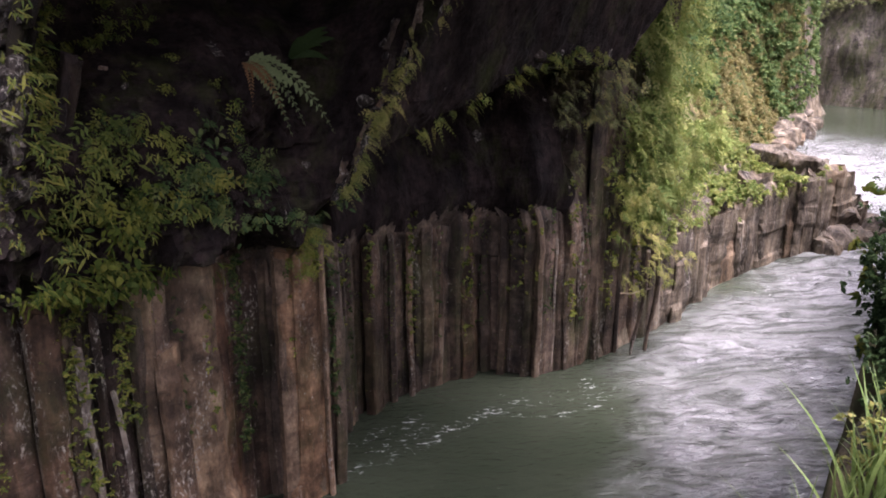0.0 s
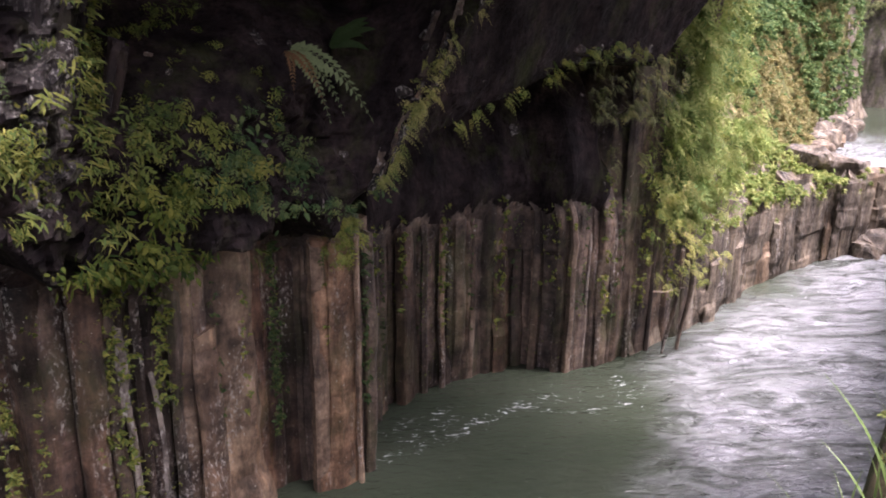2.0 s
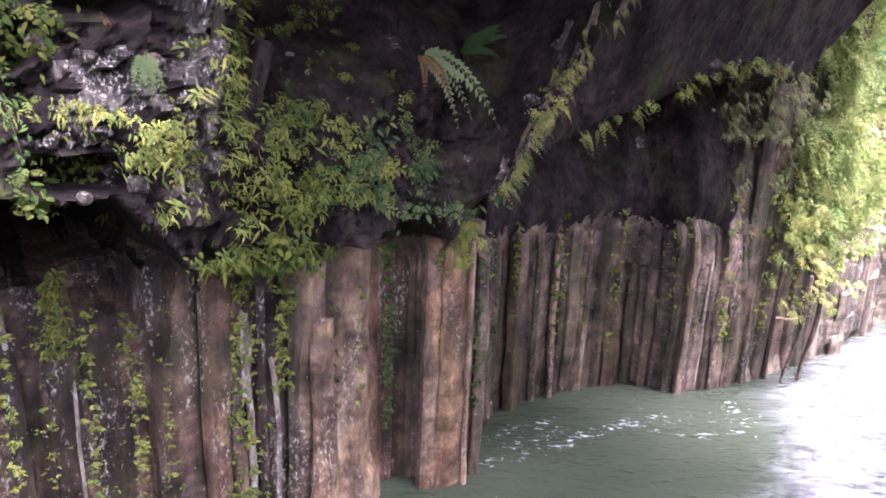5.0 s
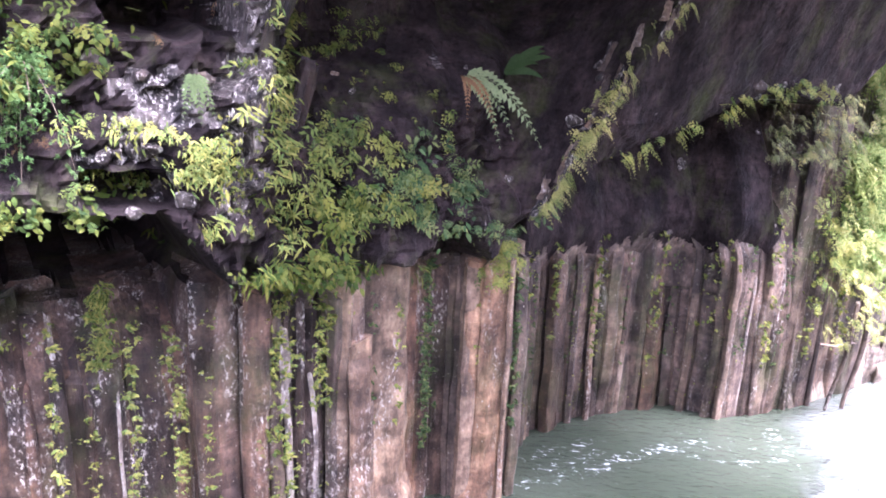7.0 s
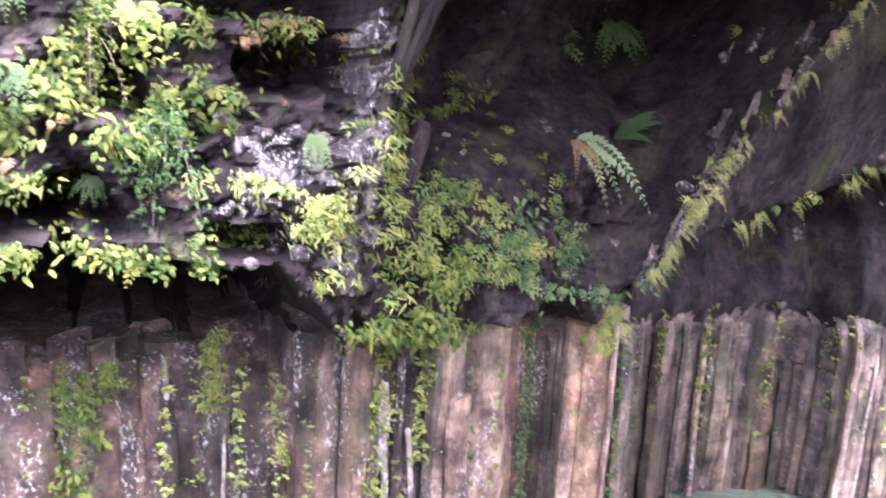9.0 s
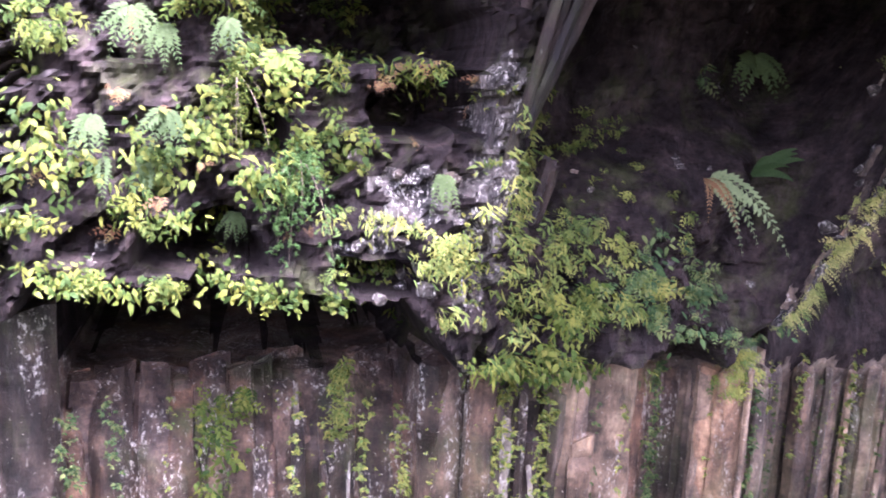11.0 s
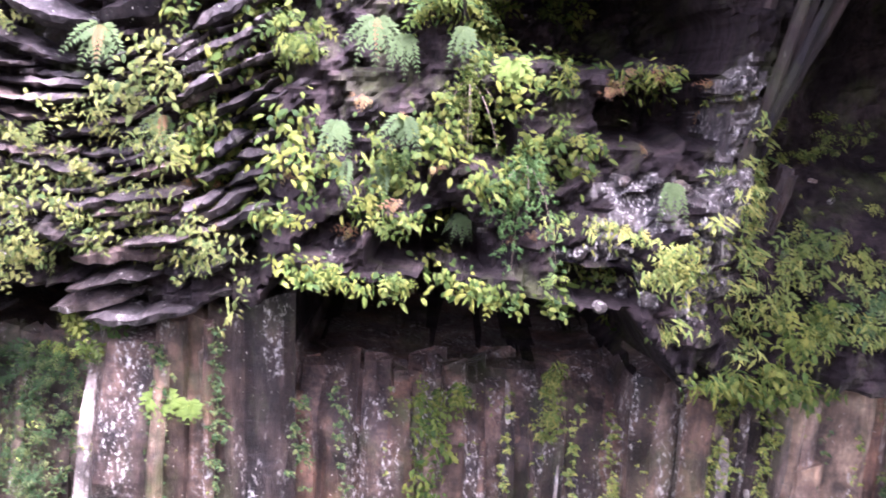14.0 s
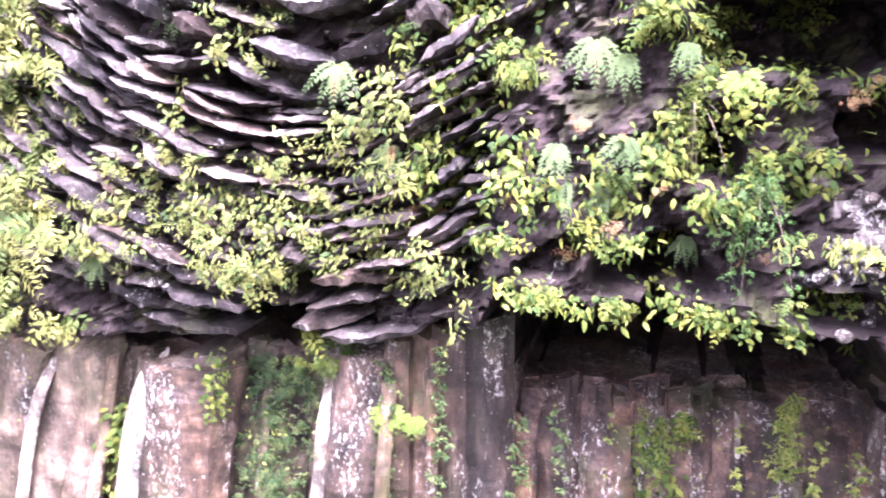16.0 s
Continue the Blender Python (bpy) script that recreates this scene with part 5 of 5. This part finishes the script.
for name, (a, b), q, label in ROOTS:
    line_pts = []
    for i in range(11):
        t = i / 10
        u, z = a[0] + (b[0] - a[0]) * t + 0.03 * math.sin(t * 7 + q * 90), a[1] + (b[1] - a[1]) * t
        line_pts.append(place(u, 0.62 + 0.05 * math.sin(t * 5), z))
    tagged(new(name, tube_mesh(name, line_pts, q, M_RIB, rnd)), label, "root" if name == "hanging_root" else "stick")

# single columns that stand out of the row
for u0, u1, proud, z1, mat in [(3.24, 3.5, 0.2, 2.62, M_TAN), (4.86, 5.14, 0.16, 3.3, M_TAN), (5.16, 5.34, 0.1, 3.25, M_RIB), (5.68, 5.85, 0.08, 3.2, M_COLUMN), (6.58, 6.7, 0.1, 2.8, M_TAN), (7.87, 7.95, 0.12, 2.7, M_TAN)]:
    c = (u0 + u1) / 2
    under("basalt_column", column_mesh(u0, u1, float(base_out(c)) + proud, -0.8, z1, rnd, mat, 0.0, 5, 17, 0.0, 0.6, 0.06), cliff)

stuff("withered_leaves", zone(FINE, -2.6, 2.3, 4.9, 7.0, 26, 0.5, 0.8, rs, 0.1, 2.4, 0.14) + line(FINE, [0.95, 1.2, 1.4], [6.3, 6.3, 6.25], 8, 0.05, 0.5, 0.9, rs, 0.16), M_LEAF_DRY, "withered orange-brown leaves among hanging plants")
for u, z1, ln, w, n in [(6.6, 2.7, 1.8, 0.03, 22), (7.4, 2.6, 1.6, 0.03, 20), (8.4, 2.7, 1.9, 0.03, 22), (9.2, 2.7, 1.8, 0.04, 24), (10.0, 2.9, 1.8, 0.04, 30), (10.7, 3.0, 2.2, 0.05, 34), (3.9, 3.1, 1.6, 0.03, 18), (3.55, 3.2, 2.2, 0.03, 20), (2.25, 3.2, 2.6, 0.04, 34), (-0.8, 3.2, 2.2, 0.03, 22), (0.7, 3.2, 2.4, 0.03, 22), (1.75, 3.3, 2.6, 0.03, 26), (5.0, 3.2, 1.2, 0.03, 14)]:
    stuff("climbing_vine", strip(u, z1, ln, w, n, TINY, 0.6, 1.3, 0.09 if not -1.9 < u < 1.7 else -0.18), M_LEAF_DARK if u > 6 or n % 4 == 0 else M_LEAF_MOSS, "thin small-leaved creeper on a damp basalt column", "vine")
n = 1300
su, sz = rs.uniform(-7.5, 10.8, n), rs.uniform(0.2, 3.2, n)
keep = vnoise(su * 2.5, sz * 0.6, 12.0) > 0.05
su, sz = su[keep], sz[keep]
ms = wall_frame(su, base_out(su) + np.where((su > -1.9) & (su < 1.7), -0.24, 0.06), sz, rs.uniform(0.3, 0.75, len(su)), rs)
stuff("moss_tufts", [stamp(TINY[k], ms[k::5]) for k in range(5)], M_LEAF_MOSS, "tiny tufts of moss and fern dotting the basalt columns", "moss")
stuff("shaded_leaves", line(FINE, [3.0, 3.6, 4.2, 5.0], [5.0, 4.6, 4.4, 4.3], 30, 0.13, 0.5, 1.0, rs, 0.1), M_LEAF_DARK, "dark green leaves along a ledge under leaning rock sheets")
stuff("hanging_curtain", veil(TRAIL + FINE, 11.0, 12.0, 1.9, 3.6, 36, 0.5, 0.7, 1.2), M_LEAF_MOSS, "olive creepers trailing over the columns beside the cave")


# ---- upstream slope: bushes, grass and far woods ----
rs = np.random.RandomState(44)
FREE = [clump(26, 1.1, 0.13, 0.06, 0.5, rs, 0.5) for _ in range(6)]


def on_bank(u, d, sizes, kinds, lift):
    z = bank_height(u, d) + lift
    ms = np.zeros((len(u), 4, 4))
    basis = np.stack([ALONG, OUT, UPV], 1)
    for k in range(len(u)):
        ms[k, :3, :3] = basis @ np.array(Euler((rs.randn() * 0.3, rs.randn() * 0.3, rs.randn() * 1.2)).to_matrix()) * sizes[k]
    ms[:, :3, 3] = place(u, FACE - d, z)
    ms[:, 3, 3] = 1
    pick = rs.randint(0, len(kinds), len(u))
    return [stamp(kinds[k], ms[pick == k]) for k in range(len(kinds))]


def bank_zone(u0, u1, s0, s1, n, lo, hi, kinds, lift=0.0, heap=0.5):
    u, s = rs.uniform(u0, u1, n), rs.uniform(s0, s1, n)
    d = bank_foot(u) + s
    up = lift + heap * np.clip(0.5 + fbm(u * 0.7, d * 0.7), 0, 2) * rs.uniform(0.2, 1, n)
    return on_bank(u, d, rs.uniform(lo, hi, n), kinds, up)


stuff("slope_bushes", bank_zone(12.8, 15.5, 0.1, 4.0, 1900, 0.7, 1.2, FREE, 0.0, 0.5), M_LEAF_SUNHAZE, "bright green bushes crowding the slope beside the cave", "bushes")
stuff("slope_bushes", bank_zone(15, 22, 0.8, 6.5, 2100, 0.6, 1.1, FREE, 0.0, 0.35), M_LEAF_SUNHAZE, "light green low bushes on the slope above the shelf", "bushes")
stuff("slope_bushes", bank_zone(23, 43, 0.7, 4.0, 2600, 0.8, 1.5, FREE, 0.0, 0.4), M_LEAF_STRAW, "tan and yellow-green scrub on the slope upstream", "bushes")
stuff("slope_bushes", bank_zone(25, 42, 0.5, 3.5, 400, 0.7, 1.3, FREE, 0.0, 0.5) + bank_zone(37, 50, 0.3, 4.5, 1500, 1.2, 2.2, FREE, 0.1, 1.3) + bank_zone(26, 38, 3.2, 6.5, 1000, 1.2, 2.2, FREE, 0.1, 1.5), M_LEAF_WOOD, "green shrubs dotted over the slope upstream", "bushes")
fu = rs.uniform(12.8, 21.0, 720)
fd = bank_foot(fu) + rs.uniform(-0.1, 1.0, 720)
fz = 1.95 + 0.3 * fbm(fu * 1.1, fd * 1.1) - 0.5 * rs.uniform(0, 1, 720) ** 3 - bank_height(fu, fd)
stuff("shelf_fringe", on_bank(fu, fd, rs.uniform(0.6, 1.1, 720), FREE, np.maximum(fz, 0.05)), M_LEAF_SUNHAZE, "green creepers spilling over the rock shelf's edge", "creepers")
stuff("far_woods", bank_zone(38, 56, 0.8, 10.0, 1100, 1.0, 2.2, FREE, 0.2, 2.6), M_LEAF_WOOD, "green woods on the hillside upstream", "woods")
stuff("far_woods", bank_zone(24, 40, 4.5, 11.0, 900, 1.0, 2.0, FREE, 0.2, 2.2), M_LEAF_WOOD, "green woods above the scrub on the slope", "woods")
# woods on the far wall
n = 2300
gx, gz = rs.uniform(-4, 15, n), 1.6 + 8 * rs.uniform(0, 1, n)
keep = gz > 4.7 + 1.6 * vnoise(gx * 0.5, 3.0)
gx, gz = gx[keep], gz[keep]
n = len(gx)
pts = np.array([20.5, 50.0, 0]) + gx[:, None] * far_dir + (0.4 * gz + 1.6 * np.clip(gz - 8, 0, 40) - 0.5)[:, None] * far_in
pts[:, 2] = gz
ms = np.zeros((n, 4, 4))
for k in range(n):
    ms[k, :3, :3] = np.array(Euler((rs.randn() * 0.3, rs.randn() * 0.3, rs.uniform(0, 6.3))).to_matrix()) * rs.uniform(1.0, 2.0)
ms[:, :3, 3], ms[:, 3, 3] = pts, 1
stuff("far_woods", [stamp(FREE[k], ms[k::6]) for k in range(6)], M_LEAF_HAZED, "green woods over the far gorge wall, paled for haze", "woods")

# a fallen log on the slope
def log_mesh(length, radius):
    bm = bmesh.new()
    rings = []
    for i in range(9):
        t = i / 8
        c = Vector((0.05 * math.sin(t * 5), 0.04 * math.cos(t * 7), length * (t - 0.5)))
        rings.append([bm.verts.new(c + Vector((math.cos(a) * radius * (1.1 - 0.5 * t), math.sin(a) * radius * (1.1 - 0.5 * t), 0))) for a in np.arange(8) * 0.785])
        if i:
            for q in range(8):
                bm.faces.new((rings[i - 1][q], rings[i - 1][(q + 1) % 8], rings[i][(q + 1) % 8], rings[i][q]))
    bm.faces.new(rings[0][::-1])
    bm.faces.new(rings[-1])
    me = bpy.data.meshes.new("fallen_log")
    bm.to_mesh(me)
    bm.free()
    M_LOG, nt, b = nodes_of("bleached_wood")
    nt.links.new(ramp(nt, noise_tex(nt, 8, (1, 1, 1)), [(0.3, (0.22, 0.17, 0.12)), (0.7, (0.42, 0.36, 0.3))]), b.inputs["Base Color"])
    me.materials.append(M_LOG)
    return me


log = tagged(new("fallen_log", log_mesh(1.7, 0.06)), "bleached bare log lying in slope bushes", "log")
log.matrix_basis = Matrix.Translation(place(16.8, FACE - 11.2, float(bank_height(np.array(16.8), np.array(11.2))) + 0.45)) @ Matrix.Rotation(radians(65), 4, Vector(OUT)) 

# ---- plants on the near bank beside the camera ----
def blade_mesh(length, width, bend, rnd):
    n = 8
    vs = []
    for i in range(n + 1):
        t = i / n
        y = length * bend * t * t
        z = length * (t - 0.45 * bend * t * t)
        w = width * (1 - t ** 2) * (0.5 + 0.5 * min(1, t * 5))
        vs += [(-w, y, z + 0.2 * w), (0, y, z), (w, y, z + 0.2 * w)]
    ts = []
    for i in range(n):
        a = 3 * i
        ts += [(a, a + 1, a + 4), (a, a + 4, a + 3), (a + 1, a + 2, a + 5), (a + 1, a + 5, a + 4)]
    return mesh_of("blade", vs, ts, M_GRASS, True)


rnd = random.Random(9)
blades = [blade_mesh(rnd.uniform(0.5, 0.85), rnd.uniform(0.006, 0.011), rnd.uniform(0.15, 0.6), rnd) for _ in range(7)]


def grass_tuft(x, y, z, n, size, label):
    top = tagged(new("grass_tuft"), label, "grass")
    top.location = (x, y, z)
    for k in range(n):
        s = size * rnd.uniform(0.7, 1.15)
        under("blade", blades[k % 7], top, Matrix.LocRotScale(Vector((rnd.gauss(0, 0.05), rnd.gauss(0, 0.05), 0)), Euler((rnd.uniform(-0.25, 0.15), rnd.uniform(-0.2, 0.2), rnd.uniform(0, 6.28))), Vector((s * 1.3, s, s))))
    return top


def shrub(x, y, z, radius, height, n, material, label, kinds=SMALL, loose=0.11):
    """Stems that fork up from one root with a ragged crown of leaves."""
    top = tagged(new("shrub"), label, "shrub")
    top.location = (x, y, z)
    r = np.random.RandomState(int(abs(x) * 100) + 5)
    pairs = []
    for k in range(11):
        bm = bmesh.new()
        end = np.array([r.randn() * radius * 0.7, r.randn() * radius * 0.7, height * r.uniform(0.5, 1.0)])
        ring = []
        for i in range(7):
            t = i / 6
            p = np.array([end[0] * t ** 1.4, end[1] * t ** 1.4, end[2] * t])
            w = 0.012 * (1 - 0.75 * t)
            ring.append([bm.verts.new((p[0] + w * math.cos(a), p[1] + w * math.sin(a), p[2])) for a in (0, 1.6, 3.1, 4.7)])
            if i:
                for q in range(4):
                    bm.faces.new((ring[i - 1][q], ring[i - 1][(q + 1) % 4], ring[i][(q + 1) % 4], ring[i][q]))
            for _ in range(n // 66 if t > 0.15 else 0):
                m = np.eye(4)
                m[:3, :3] = np.array(Euler((r.randn() * 0.5, r.randn() * 0.5, r.uniform(0, 6.3))).to_matrix()) * r.uniform(0.5, 0.95)
                m[:3, 3] = p + r.randn(3) * loose
                pairs.append(stamp(kinds[r.randint(len(kinds))], m[None]))
        part("stem", bm, M_STEM, top)
    v, t = joined(pairs)
    under("leaves", mesh_of("leaves", v, t, material), top)
    return top


def ground_z(x, y):
    return float(near_height(np.array(float(x)), np.array(float(y))))


for x, y, rad, h, n in [(2.26, 3.66, 0.14, 0.72, 1500), (2.17, 3.34, 0.1, 0.4, 1200), (1.98, 3.02, 0.08, 0.32, 1000), (1.8, 2.72, 0.07, 0.26, 800)]:
    shrub(x, y, ground_z(x, y) - 0.05, rad, h, n, M_LEAF_SHRUB, "dark green leafy shrub on the river bank", TINY, 0.07)
shrub(2.3, 3.75, ground_z(2.3, 3.75) - 0.05, 0.12, 1.1, 70, M_LEAF_SUN, "slender bush with fresh yellow-green leaves on the bank", SMALL)
shrub(1.47, 2.42, ground_z(1.47, 2.42) - 0.03, 0.03, 0.5, 66, M_LEAF_GOLD, "small plant with bright yellow-green leaves on the bank", TINY, 0.05)
for x, y, n, s in [(1.37, 2.3, 22, 0.72), (1.46, 2.36, 26, 0.78), (1.14, 2.2, 9, 0.62), (1.56, 2.45, 20, 0.7)]:
    grass_tuft(x, y, ground_z(x, y) - 0.03, n, s, "tall green grass tuft with arching blades on the bank")
